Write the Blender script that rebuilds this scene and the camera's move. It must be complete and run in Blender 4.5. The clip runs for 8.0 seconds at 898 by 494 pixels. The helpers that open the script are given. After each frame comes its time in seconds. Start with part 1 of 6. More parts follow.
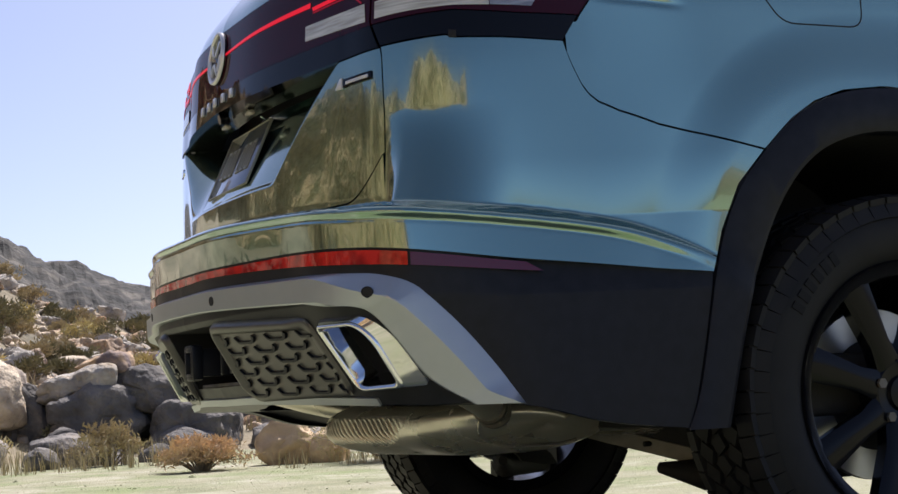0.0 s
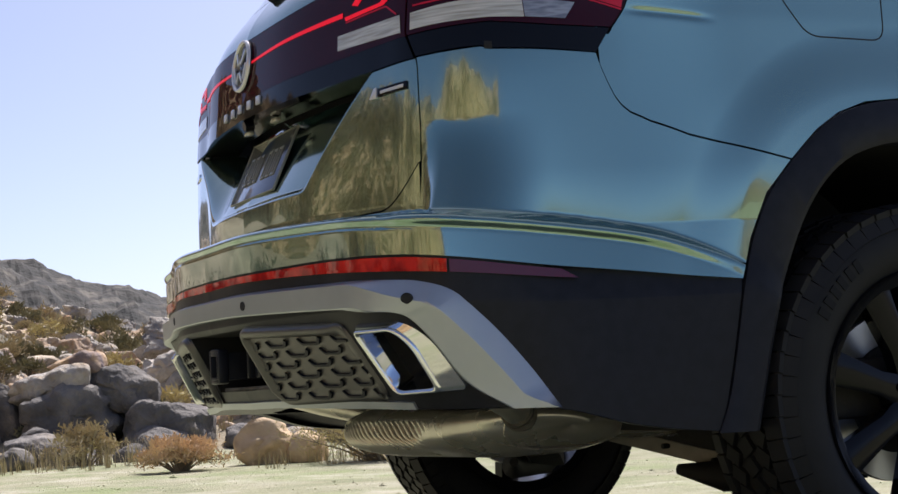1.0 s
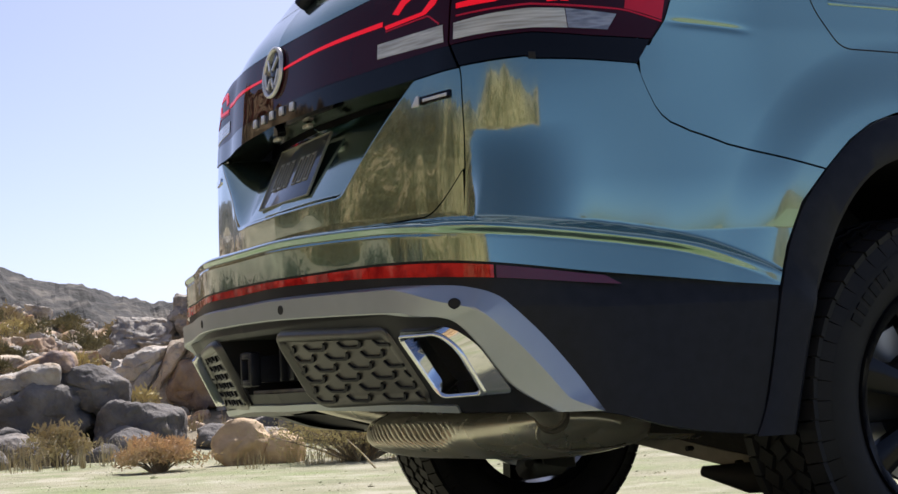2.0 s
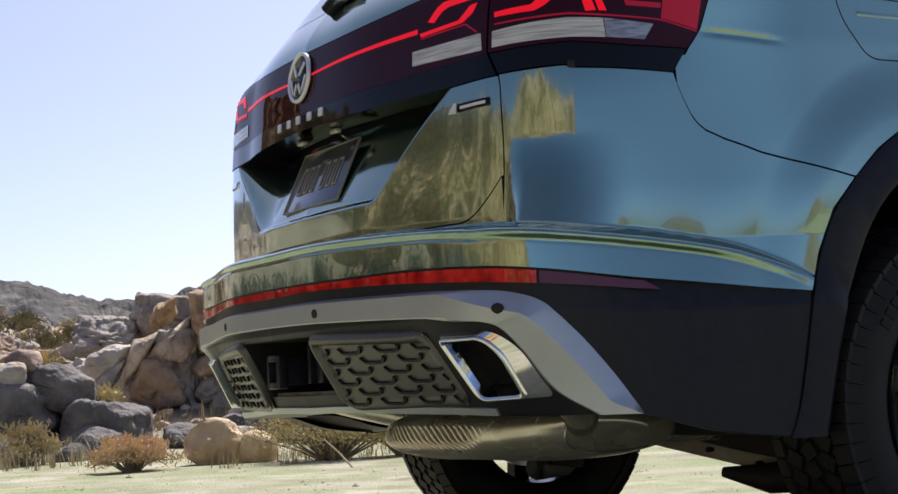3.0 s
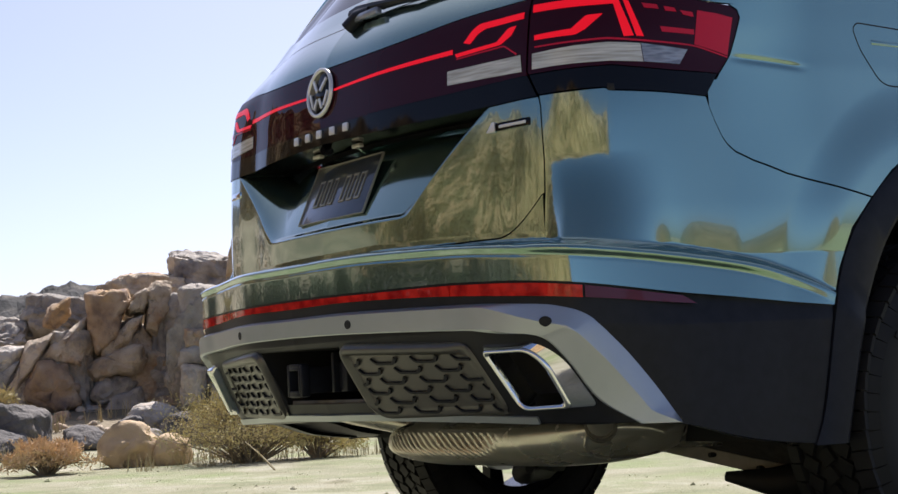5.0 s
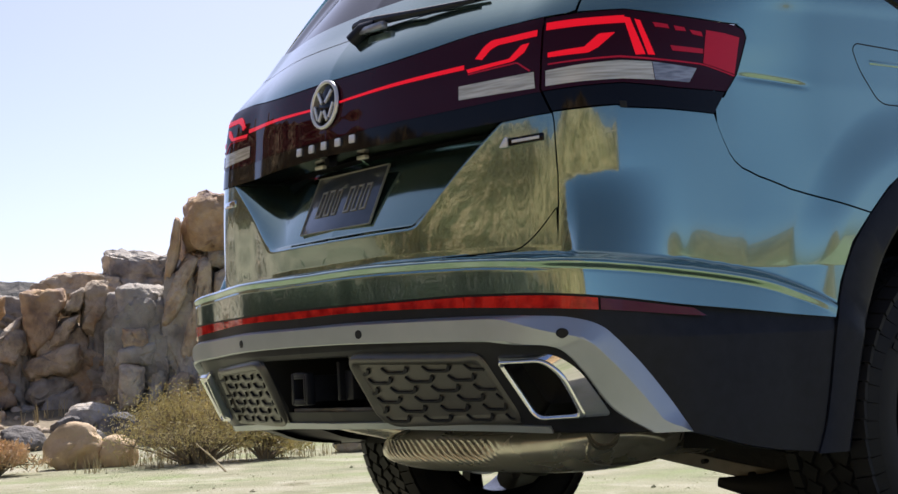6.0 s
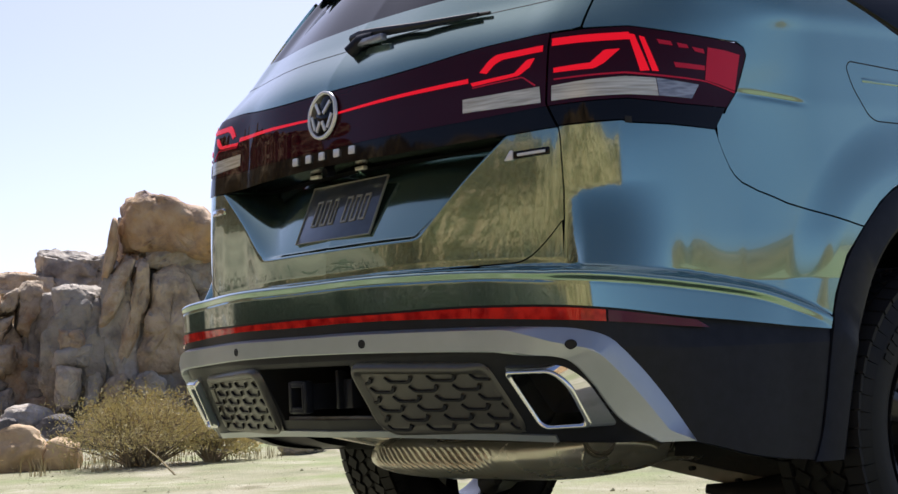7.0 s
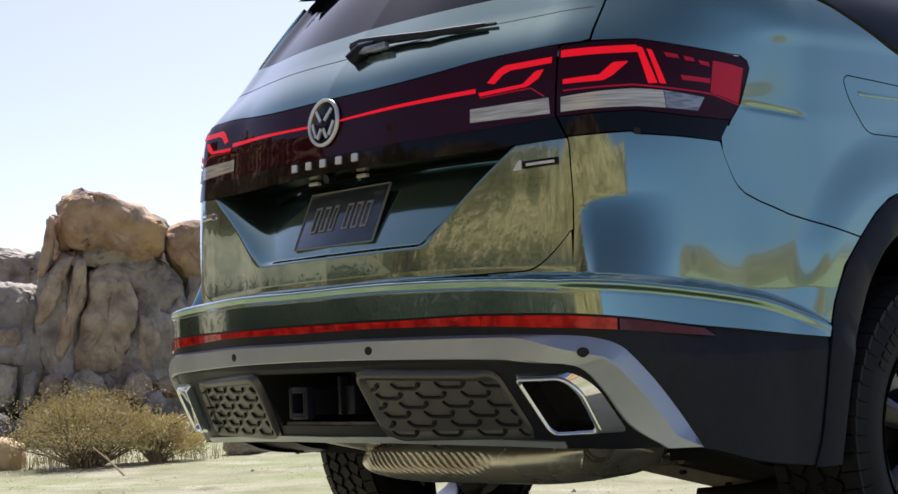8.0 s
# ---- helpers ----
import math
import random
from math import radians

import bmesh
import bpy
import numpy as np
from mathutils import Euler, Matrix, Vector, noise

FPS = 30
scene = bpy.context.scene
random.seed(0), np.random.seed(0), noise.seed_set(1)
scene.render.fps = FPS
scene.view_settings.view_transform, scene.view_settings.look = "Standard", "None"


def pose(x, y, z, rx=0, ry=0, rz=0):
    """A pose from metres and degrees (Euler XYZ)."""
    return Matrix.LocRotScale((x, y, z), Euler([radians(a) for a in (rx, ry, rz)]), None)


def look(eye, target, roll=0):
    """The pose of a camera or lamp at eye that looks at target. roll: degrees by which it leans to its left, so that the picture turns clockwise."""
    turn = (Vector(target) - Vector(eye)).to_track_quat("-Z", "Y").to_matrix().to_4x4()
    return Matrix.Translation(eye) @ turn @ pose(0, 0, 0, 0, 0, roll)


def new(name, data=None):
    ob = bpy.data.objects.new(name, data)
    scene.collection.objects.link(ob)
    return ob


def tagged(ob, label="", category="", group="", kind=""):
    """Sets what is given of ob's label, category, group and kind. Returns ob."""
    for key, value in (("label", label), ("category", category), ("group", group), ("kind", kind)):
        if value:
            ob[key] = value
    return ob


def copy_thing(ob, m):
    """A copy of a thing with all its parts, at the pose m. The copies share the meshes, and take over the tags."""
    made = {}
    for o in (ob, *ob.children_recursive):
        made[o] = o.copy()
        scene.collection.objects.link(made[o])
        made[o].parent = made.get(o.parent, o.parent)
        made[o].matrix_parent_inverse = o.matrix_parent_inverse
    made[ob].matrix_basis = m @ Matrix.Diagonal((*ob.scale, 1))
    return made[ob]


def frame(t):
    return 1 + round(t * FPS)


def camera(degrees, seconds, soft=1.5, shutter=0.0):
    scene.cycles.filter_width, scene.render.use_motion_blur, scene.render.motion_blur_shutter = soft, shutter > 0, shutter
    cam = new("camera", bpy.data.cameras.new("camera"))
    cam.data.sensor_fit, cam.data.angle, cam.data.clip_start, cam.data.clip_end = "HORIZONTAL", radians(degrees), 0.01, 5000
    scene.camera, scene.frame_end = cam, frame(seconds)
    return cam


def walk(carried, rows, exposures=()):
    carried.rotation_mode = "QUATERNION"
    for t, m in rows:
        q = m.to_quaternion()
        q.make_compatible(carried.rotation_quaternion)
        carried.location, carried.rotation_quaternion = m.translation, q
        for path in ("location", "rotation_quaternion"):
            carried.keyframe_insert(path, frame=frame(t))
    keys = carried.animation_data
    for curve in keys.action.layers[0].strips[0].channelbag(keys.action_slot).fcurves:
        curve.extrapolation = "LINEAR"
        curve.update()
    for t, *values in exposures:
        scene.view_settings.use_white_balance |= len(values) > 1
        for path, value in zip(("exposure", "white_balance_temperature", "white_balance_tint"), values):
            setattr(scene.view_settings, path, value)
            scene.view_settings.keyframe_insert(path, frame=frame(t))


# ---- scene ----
# ---- camera ----
cam = camera(30.6, 8.0)
PATH = [
    (0, (3.479, -0.85, 0.425), (1.647, -0.066, 0.6), -3.0),
    (0.5, (3.481, -0.926, 0.433), (1.659, -0.119, 0.607), -2.9),
    (1, (3.478, -1.006, 0.442), (1.667, -0.174, 0.613), -3.0),
    (1.5, (3.471, -1.092, 0.448), (1.672, -0.235, 0.618), -2.9),
    (3, (3.418, -1.363, 0.477), (1.661, -0.421, 0.639), -2.9),
    (3.5, (3.402, -1.446, 0.482), (1.662, -0.473, 0.642), -2.8),
    (4, (3.385, -1.544, 0.491), (1.667, -0.533, 0.649), -2.9),
    (4.5, (3.364, -1.629, 0.501), (1.667, -0.583, 0.657), -2.9),
    (6, (3.285, -1.924, 0.549), (1.668, -0.757, 0.695), -2.8),
    (6.5, (3.258, -2.007, 0.564), (1.667, -0.803, 0.707), -2.7),
    (7, (3.216, -2.097, 0.579), (1.657, -0.852, 0.72), -2.7),
    (7.5, (3.176, -2.175, 0.595), (1.645, -0.896, 0.732), -2.7),
    (8, (3.124, -2.271, 0.609), (1.628, -0.95, 0.742), -2.6),
]
walk(cam, [(t, look(eye, target, roll)) for t, eye, target, roll in PATH],
     exposures=[(0, 0.44, 6060, 15), (8, 0.44, 6060, 15)])

# ---- light ----
SUN_DIR = Vector((-0.41, 0.40, 0.82)).normalized()
world = bpy.data.worlds.new("sky")
scene.world = world
world.use_nodes = True
wn = world.node_tree.nodes
sky = wn.new("ShaderNodeTexSky")
sky.sky_type = "NISHITA"
sky.sun_disc = False
sky.sun_elevation = math.asin(SUN_DIR.z)
sky.sun_rotation = math.atan2(SUN_DIR.x, SUN_DIR.y)
sky.altitude = 2000
sky.air_density, sky.dust_density, sky.ozone_density = 0.47, 9.5, 0.1
world.node_tree.links.new(sky.outputs["Color"], wn["Background"].inputs["Color"])
wn["Background"].inputs["Strength"].default_value = 0.15
sun = new("sun", bpy.data.lights.new("sun", "SUN"))
sun.data.energy, sun.data.angle, sun.data.color = 4.8, radians(0.53), (1.0, 0.94, 0.86)
sun.matrix_world = look(SUN_DIR * 30, (0, 0, 0))

# ---- materials ----


def material(name, colour, rough=0.5, metal=0.0, coat=0.0, coat_rough=0.03, spec=0.5):
    m = bpy.data.materials.new(name)
    m.use_nodes = True
    b = m.node_tree.nodes["Principled BSDF"]
    b.inputs["Base Color"].default_value = (*colour, 1)
    b.inputs["Roughness"].default_value = rough
    b.inputs["Metallic"].default_value = metal
    b.inputs["Coat Weight"].default_value = coat
    b.inputs["Coat Roughness"].default_value = coat_rough
    b.inputs["Specular IOR Level"].default_value = spec
    return m


def textured(m, stops, scale=5.0, detail=8.0, bump=0.0, bump_scale=0.0, rough=None, vary=0.0, stretch=None, distance=0.01, world_size=False, patches=()):
    """Noise colour between stops, a finer noise for the relief, and a random shade per object."""
    nt = m.node_tree
    b = nt.nodes["Principled BSDF"]
    co = nt.nodes.new("ShaderNodeTexCoord")
    vec = nt.nodes.new("ShaderNodeNewGeometry").outputs["Position"] if world_size else co.outputs["Object"]
    if stretch:
        mp = nt.nodes.new("ShaderNodeMapping")
        mp.inputs["Scale"].default_value = stretch
        nt.links.new(vec, mp.inputs["Vector"])
        vec = mp.outputs["Vector"]
    n = nt.nodes.new("ShaderNodeTexNoise")
    n.inputs["Scale"].default_value, n.inputs["Detail"].default_value = scale, detail
    nt.links.new(vec, n.inputs["Vector"])
    ramp = nt.nodes.new("ShaderNodeValToRGB")
    while len(ramp.color_ramp.elements) < len(stops):
        ramp.color_ramp.elements.new(0.5)
    for el, (p, c) in zip(ramp.color_ramp.elements, stops):
        el.position, el.color = p, (*c, 1)
    nt.links.new(n.outputs["Fac"], ramp.inputs["Fac"])
    out = ramp.outputs["Color"]
    for colour, size, low, high in patches:
        # broad mineral stains with soft, broken edges
        pn = nt.nodes.new("ShaderNodeTexNoise")
        pn.inputs["Scale"].default_value, pn.inputs["Detail"].default_value, pn.inputs["Roughness"].default_value = size, 9, 0.66
        shift = nt.nodes.new("ShaderNodeVectorMath")
        shift.inputs[1].default_value = (size * 3.7, size * 1.9, colour[0] * 40)
        nt.links.new(vec, shift.inputs[0])
        nt.links.new(shift.outputs["Vector"], pn.inputs["Vector"])
        pm = nt.nodes.new("ShaderNodeMapRange")
        pm.inputs["From Min"].default_value, pm.inputs["From Max"].default_value = low, high
        nt.links.new(pn.outputs["Fac"], pm.inputs["Value"])
        mix = nt.nodes.new("ShaderNodeMixRGB")
        mix.inputs["Color2"].default_value = (*colour, 1)
        nt.links.new(pm.outputs["Result"], mix.inputs["Fac"])
        nt.links.new(out, mix.inputs["Color1"])
        out = mix.outputs["Color"]
    if vary:
        info = nt.nodes.new("ShaderNodeObjectInfo")
        mr = nt.nodes.new("ShaderNodeMapRange")
        mr.inputs["To Min"].default_value, mr.inputs["To Max"].default_value = 1 - vary, 1 + vary
        nt.links.new(info.outputs["Random"], mr.inputs["Value"])
        hsv = nt.nodes.new("ShaderNodeHueSaturation")
        nt.links.new(mr.outputs["Result"], hsv.inputs["Value"])
        nt.links.new(out, hsv.inputs["Color"])
        out = hsv.outputs["Color"]
    nt.links.new(out, b.inputs["Base Color"])
    if rough:
        mr2 = nt.nodes.new("ShaderNodeMapRange")
        mr2.inputs["To Min"].default_value, mr2.inputs["To Max"].default_value = rough
        nt.links.new(n.outputs["Fac"], mr2.inputs["Value"])
        nt.links.new(mr2.outputs["Result"], b.inputs["Roughness"])
    if bump:
        n2 = nt.nodes.new("ShaderNodeTexNoise")
        n2.inputs["Scale"].default_value, n2.inputs["Detail"].default_value = bump_scale or scale * 4, 10
        nt.links.new(vec, n2.inputs["Vector"])
        bp = nt.nodes.new("ShaderNodeBump")
        bp.inputs["Strength"].default_value, bp.inputs["Distance"].default_value = bump, distance
        nt.links.new(n2.outputs["Fac"], bp.inputs["Height"])
        nt.links.new(bp.outputs["Normal"], b.inputs["Normal"])
    return m


PAINT = material("green_grey_paint", (0.208, 0.342, 0.278), 0.13, 0.94, 1.0, 0.012)
PAINT.node_tree.nodes["Principled BSDF"].inputs["Coat IOR"].default_value = 1.95
GLOSS_BLACK = material("gloss_black", (0.004, 0.004, 0.005), 0.06, 0, 0.0, 0.02, 0.24)
PLASTIC = textured(material("black_plastic", (0.012, 0.012, 0.013), 0.42, spec=0.22), [(0.3, (0.0095, 0.0105, 0.0155)), (0.7, (0.0145, 0.0160, 0.0235))],
                   40, 6, 0.08, 900, (0.34, 0.46), distance=0.0006)
GRILLE = textured(material("grille_plastic", (0.045, 0.043, 0.04), 0.34, spec=0.9), [(0.3, (0.050, 0.048, 0.044)), (0.7, (0.070, 0.067, 0.062))],
                  30, 6, 0.04, 700, (0.30, 0.38), distance=0.0005)
SILVER = textured(material("silver_paint", (0.45, 0.47, 0.485), 0.38, 0.7, 0.2, 0.2), [(0.3, (0.425, 0.46, 0.495)), (0.7, (0.45, 0.485, 0.52))],
                  25, 5, 0.02, 800, (0.34, 0.42), distance=0.0004)
CHROME = material("chrome", (0.82, 0.83, 0.85), 0.05, 1.0)
RIM_CHROME = material("satin_chrome", (0.86, 0.87, 0.88), 0.16, 1.0)
DARK = material("dark_void", (0.008, 0.008, 0.009), 0.7)
TUNNEL = textured(material("underbody_grey", (0.02, 0.02, 0.02), 0.75), [(0.3, (0.012, 0.012, 0.012)), (0.7, (0.03, 0.028, 0.026))], 8, 8, 0.3, 60)
STEEL = textured(material("muffler_steel", (0.8, 0.75, 0.63), 0.3, 0.72), [(0.22, (0.56, 0.525, 0.44)), (0.5, (0.75, 0.71, 0.62)), (0.8, (0.84, 0.80, 0.71))],
                 7, 9, 0.15, 60, (0.20, 0.36), distance=0.001)
CAST = textured(material("cast_metal", (0.16, 0.15, 0.13), 0.6, 0.5), [(0.3, (0.09, 0.085, 0.075)), (0.7, (0.22, 0.20, 0.17))], 20, 8, 0.3, 120, distance=0.002)
FLANGE = textured(material("bare_flange", (0.2, 0.19, 0.165), 0.55, 0.3), [(0.3, (0.13, 0.12, 0.10)), (0.7, (0.27, 0.25, 0.215))], 14, 8, 0.2, 90, distance=0.001)
GLASS_DARK = material("privacy_glass", (0.004, 0.005, 0.006), 0.04, 0, 0.0, 0.0, 0.25)
LENS_DARK = material("smoked_red_lens", (0.030, 0.0018, 0.007), 0.4, 0, 0.5, 0.01, 0.0)
LENS_RED = material("red_lens", (0.55, 0.012, 0.040), 0.4, 0, 0.6, 0.01, 0.0)
REFLECTOR = textured(material("red_reflector", (0.30, 0.012, 0.01), 0.4, 0, 1.0, 0.02, 0.0), [(0.35, (0.30, 0.006, 0.006)), (0.6, (0.62, 0.022, 0.014))], 30, 3)
REFL_DARK = material("dark_red_reflector", (0.085, 0.008, 0.035), 0.2, 0, 0.5, 0.02, 0.2)
LIT_RED = material("lit_red_element", (0.5, 0.004, 0.010), 0.4, 0, 0.3, 0.02, 0.1)
LIT_RED.node_tree.nodes["Principled BSDF"].inputs["Emission Color"].default_value = (1.0, 0.008, 0.022, 1)
LIT_RED.node_tree.nodes["Principled BSDF"].inputs["Emission Strength"].default_value = 0.40
WHITE_LENS = textured(material("clear_lens", (0.55, 0.53, 0.5), 0.18, 0.2, 0.6, 0.02), [(0.35, (0.40, 0.38, 0.33)), (0.65, (0.74, 0.72, 0.66))], 9, 5, stretch=(1.2, 1.2, 22))
GREY_LENS = textured(material("grey_lens", (0.25, 0.27, 0.32), 0.15, 0.2, 1.0, 0.02), [(0.35, (0.16, 0.17, 0.22)), (0.65, (0.34, 0.36, 0.42))], 26, 3, stretch=(1, 1, 6))
WHITE_BAR = material("white_metal", (0.75, 0.75, 0.76), 0.25, 0.4)
RUBBER = textured(material("tyre_rubber", (0.012, 0.012, 0.013), 0.62, spec=0.25), [(0.3, (0.008, 0.008, 0.009)), (0.7, (0.016, 0.016, 0.0165))], 18, 8, 0.1, 300, (0.5, 0.72), distance=0.0008)
RUBBER_BAR = material("raised_rubber_mark", (0.004, 0.004, 0.005), 0.5, spec=0.2)
RIM = material("black_rim", (0.006, 0.006, 0.008), 0.22, 0.0, 0.0, 0.05, 0.2)
RIM_FACE = material("gloss_black_spoke", (0.004, 0.004, 0.006), 0.14, 0.0, 0.0, 0.06, 0.16)
DISC = material("brake_disc", (0.45, 0.45, 0.46), 0.3, 0.9)
PLATE = textured(material("dark_plate", (0.05, 0.06, 0.075), 0.3, 0.3, 1.0, 0.03), [(0.3, (0.04, 0.048, 0.06)), (0.7, (0.06, 0.07, 0.085))], 30, 5)
PLATE_BAR = material("pale_plate_bar", (0.30, 0.29, 0.24), 0.4, 0.3)

ROCK = textured(material("granite_rock", (0.4, 0.34, 0.26), 0.9),
                [(0.22, (0.17, 0.145, 0.118)), (0.40, (0.40, 0.315, 0.220)), (0.55, (0.54, 0.445, 0.325)), (0.80, (0.66, 0.565, 0.43))],
                5.0, 14, 1.0, 13, vary=0.16, distance=0.06, world_size=True,
                patches=(((0.40, 0.245, 0.13), 1.7, 0.54, 0.66), ((0.60, 0.52, 0.39), 2.6, 0.56, 0.68), ((0.17, 0.15, 0.14), 1.2, 0.58, 0.70)))
ROCK_GREY = textured(material("grey_granite", (0.35, 0.33, 0.3), 0.9),
                     [(0.25, (0.17, 0.155, 0.138)), (0.45, (0.36, 0.325, 0.275)), (0.75, (0.55, 0.51, 0.445))], 4.5, 13, 1.0, 12, vary=0.2, distance=0.06, world_size=True,
                     patches=(((0.40, 0.31, 0.21), 2.1, 0.56, 0.68), ((0.15, 0.135, 0.13), 1.4, 0.56, 0.70)))
# grey granite with the shade of the low rocks put into its colour
ROCK_SHADED = textured(material("dark_grey_granite", (0.18, 0.17, 0.17), 0.9),
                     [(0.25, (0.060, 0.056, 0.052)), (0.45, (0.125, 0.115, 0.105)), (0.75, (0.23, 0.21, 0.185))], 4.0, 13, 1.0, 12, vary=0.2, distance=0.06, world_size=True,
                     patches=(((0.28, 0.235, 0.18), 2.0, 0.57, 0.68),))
ROCK_RUST = textured(material("rust_granite", (0.4, 0.27, 0.16), 0.9),
                     [(0.25, (0.20, 0.13, 0.085)), (0.45, (0.40, 0.275, 0.17)), (0.75, (0.54, 0.425, 0.30))], 5.0, 13, 0.7, 12, vary=0.15, distance=0.06, world_size=True,
                     patches=(((0.47, 0.31, 0.15), 1.9, 0.52, 0.62), ((0.17, 0.13, 0.12), 1.5, 0.52, 0.64)))
TAN = textured(material("tan_granite", (0.5, 0.37, 0.22), 0.9), [(0.25, (0.30, 0.21, 0.12)), (0.5, (0.52, 0.385, 0.23)), (0.75, (0.62, 0.48, 0.31))], 6, 12, 0.5, 16, distance=0.03, world_size=True)
GOLDEN = textured(material("golden_granite", (0.5, 0.38, 0.2), 0.9),
                  [(0.28, (0.15, 0.10, 0.045)), (0.45, (0.44, 0.30, 0.14)), (0.72, (0.68, 0.50, 0.27))], 2.6, 15, 1.0, 9, distance=0.15, world_size=True,
                  patches=(((0.20, 0.14, 0.075), 1.1, 0.52, 0.66), ((0.74, 0.57, 0.32), 1.7, 0.55, 0.68)))
SAND = textured(material("sandy_ground", (0.5, 0.44, 0.32), 0.95),
                [(0.30, (0.20, 0.215, 0.105)), (0.48, (0.29, 0.285, 0.17)), (0.62, (0.345, 0.325, 0.215)), (0.8, (0.39, 0.365, 0.26))], 2.2, 14, 0.8, 55, distance=0.025, world_size=True,
                patches=(((0.23, 0.275, 0.11), 1.1, 0.48, 0.66), ((0.43, 0.40, 0.29), 1.7, 0.52, 0.66), ((0.20, 0.19, 0.10), 3.1, 0.58, 0.70)))
GOLDEN_SOIL = textured(material("yellow_hillside", (0.35, 0.28, 0.13), 0.95),
                       [(0.35, (0.10, 0.078, 0.042)), (0.65, (0.25, 0.185, 0.105))], .5, 12, 0.6, 2, distance=0.3, world_size=True)
HILLSOIL = textured(material("hillside_soil", (0.3, 0.25, 0.17), 0.95),
                    [(0.30, (0.13, 0.115, 0.075)), (0.5, (0.26, 0.215, 0.14)), (0.72, (0.38, 0.32, 0.21))], 0.55, 14, 0.7, 6, distance=0.08, world_size=True)
# ridge rock whose dark colour stands in for a slope in shade
FAR_RIDGE = textured(material("shaded_ridge_rock", (0.16, 0.15, 0.13), 0.95),
                     [(0.36, (0.018, 0.019, 0.016)), (0.52, (0.048, 0.045, 0.038)), (0.66, (0.125, 0.112, 0.09))], 0.55, 14, 0.8, 1.6, distance=0.4, world_size=True)
DARK_SCRUB = textured(material("dark_scrub", (0.05, 0.055, 0.03), 0.8), [(0.3, (0.11, 0.10, 0.088)), (0.7, (0.22, 0.20, 0.17))], 2, 4)
DRY = textured(material("dry_grass", (0.45, 0.36, 0.2), 0.8), [(0.3, (0.34, 0.27, 0.14)), (0.7, (0.52, 0.44, 0.27))], 3, 4)
PALE_GRASS = textured(material("pale_green_grass", (0.36, 0.36, 0.18), 0.8), [(0.3, (0.38, 0.40, 0.20)), (0.7, (0.56, 0.53, 0.34))], 2, 4)
SAGE = textured(material("sage_leaf", (0.2, 0.2, 0.1), 0.75), [(0.3, (0.44, 0.375, 0.165)), (0.7, (0.66, 0.56, 0.29))], 3, 4)
OLIVE = textured(material("olive_scrub_leaf", (0.2, 0.18, 0.09), 0.8), [(0.3, (0.13, 0.125, 0.06)), (0.7, (0.30, 0.265, 0.14))], 3, 4)
RUST_BUSH = textured(material("rust_bush_twig", (0.46, 0.28, 0.14), 0.8), [(0.3, (0.52, 0.36, 0.20)), (0.7, (0.70, 0.53, 0.33))], 4, 4)
BARK = textured(material("bush_bark", (0.2, 0.15, 0.1), 0.9), [(0.3, (0.17, 0.135, 0.09)), (0.7, (0.36, 0.29, 0.20))], 12, 6, 0.4, 40)

# ---- building helpers ----


def mesh_object(name, verts, faces, mat, parent=None, normals=None, smooth=True, label="", kind=""):
    me = bpy.data.meshes.new(name)
    me.from_pydata([tuple(float(c) for c in v) for v in verts], [], [tuple(f) for f in faces])
    me.update()
    if smooth:
        me.polygons.foreach_set("use_smooth", [True] * len(me.polygons))
    if normals is not None:
        me.normals_split_custom_set_from_vertices([tuple(float(c) for c in n) for n in normals])
    me.materials.append(mat)
    ob = new(name, me)
    if parent:
        ob.parent = parent
    return tagged(ob, label, "", "", kind)


def part(name, bm, mat, parent=None, label="", smooth=True, kind=""):
    me = bpy.data.meshes.new(name)
    bm.normal_update()
    bm.to_mesh(me)
    bm.free()
    if smooth:
        me.polygons.foreach_set("use_smooth", [True] * len(me.polygons))
        me.set_sharp_from_angle(angle=radians(38))
    me.materials.append(mat)
    ob = new(name, me)
    if parent:
        ob.parent = parent
    return tagged(ob, label, "", "", kind)


def straight(points):
    xs, ys = [p[0] for p in points], [p[1] for p in points]
    return lambda x: np.interp(np.asarray(x, float), xs, ys)


def curve(points):
    """A smooth function through the (x, y) points."""
    xs = np.array([p[0] for p in points], float)
    ys = np.array([p[1] for p in points], float)
    h = np.diff(xs)
    d = np.diff(ys) / h
    m = np.empty_like(ys)
    m[0], m[-1] = d[0], d[-1]
    m[1:-1] = (h[1:] * d[:-1] + h[:-1] * d[1:]) / (h[1:] + h[:-1])

    def f(x):
        x = np.clip(np.asarray(x, float), xs[0], xs[-1])
        i = np.clip(np.searchsorted(xs, x) - 1, 0, len(h) - 1)
        t = (x - xs[i]) / h[i]
        return ((1 + 2 * t) * (1 - t) ** 2 * ys[i] + t * (1 - t) ** 2 * h[i] * m[i]
                + t * t * (3 - 2 * t) * ys[i + 1] + t * t * (t - 1) * h[i] * m[i + 1])
    return f


def const(v):
    return lambda x: np.asarray(x, float) * 0 + v


def ease(x):
    x = np.clip(x, 0, 1)
    return x * x * (3 - 2 * x)


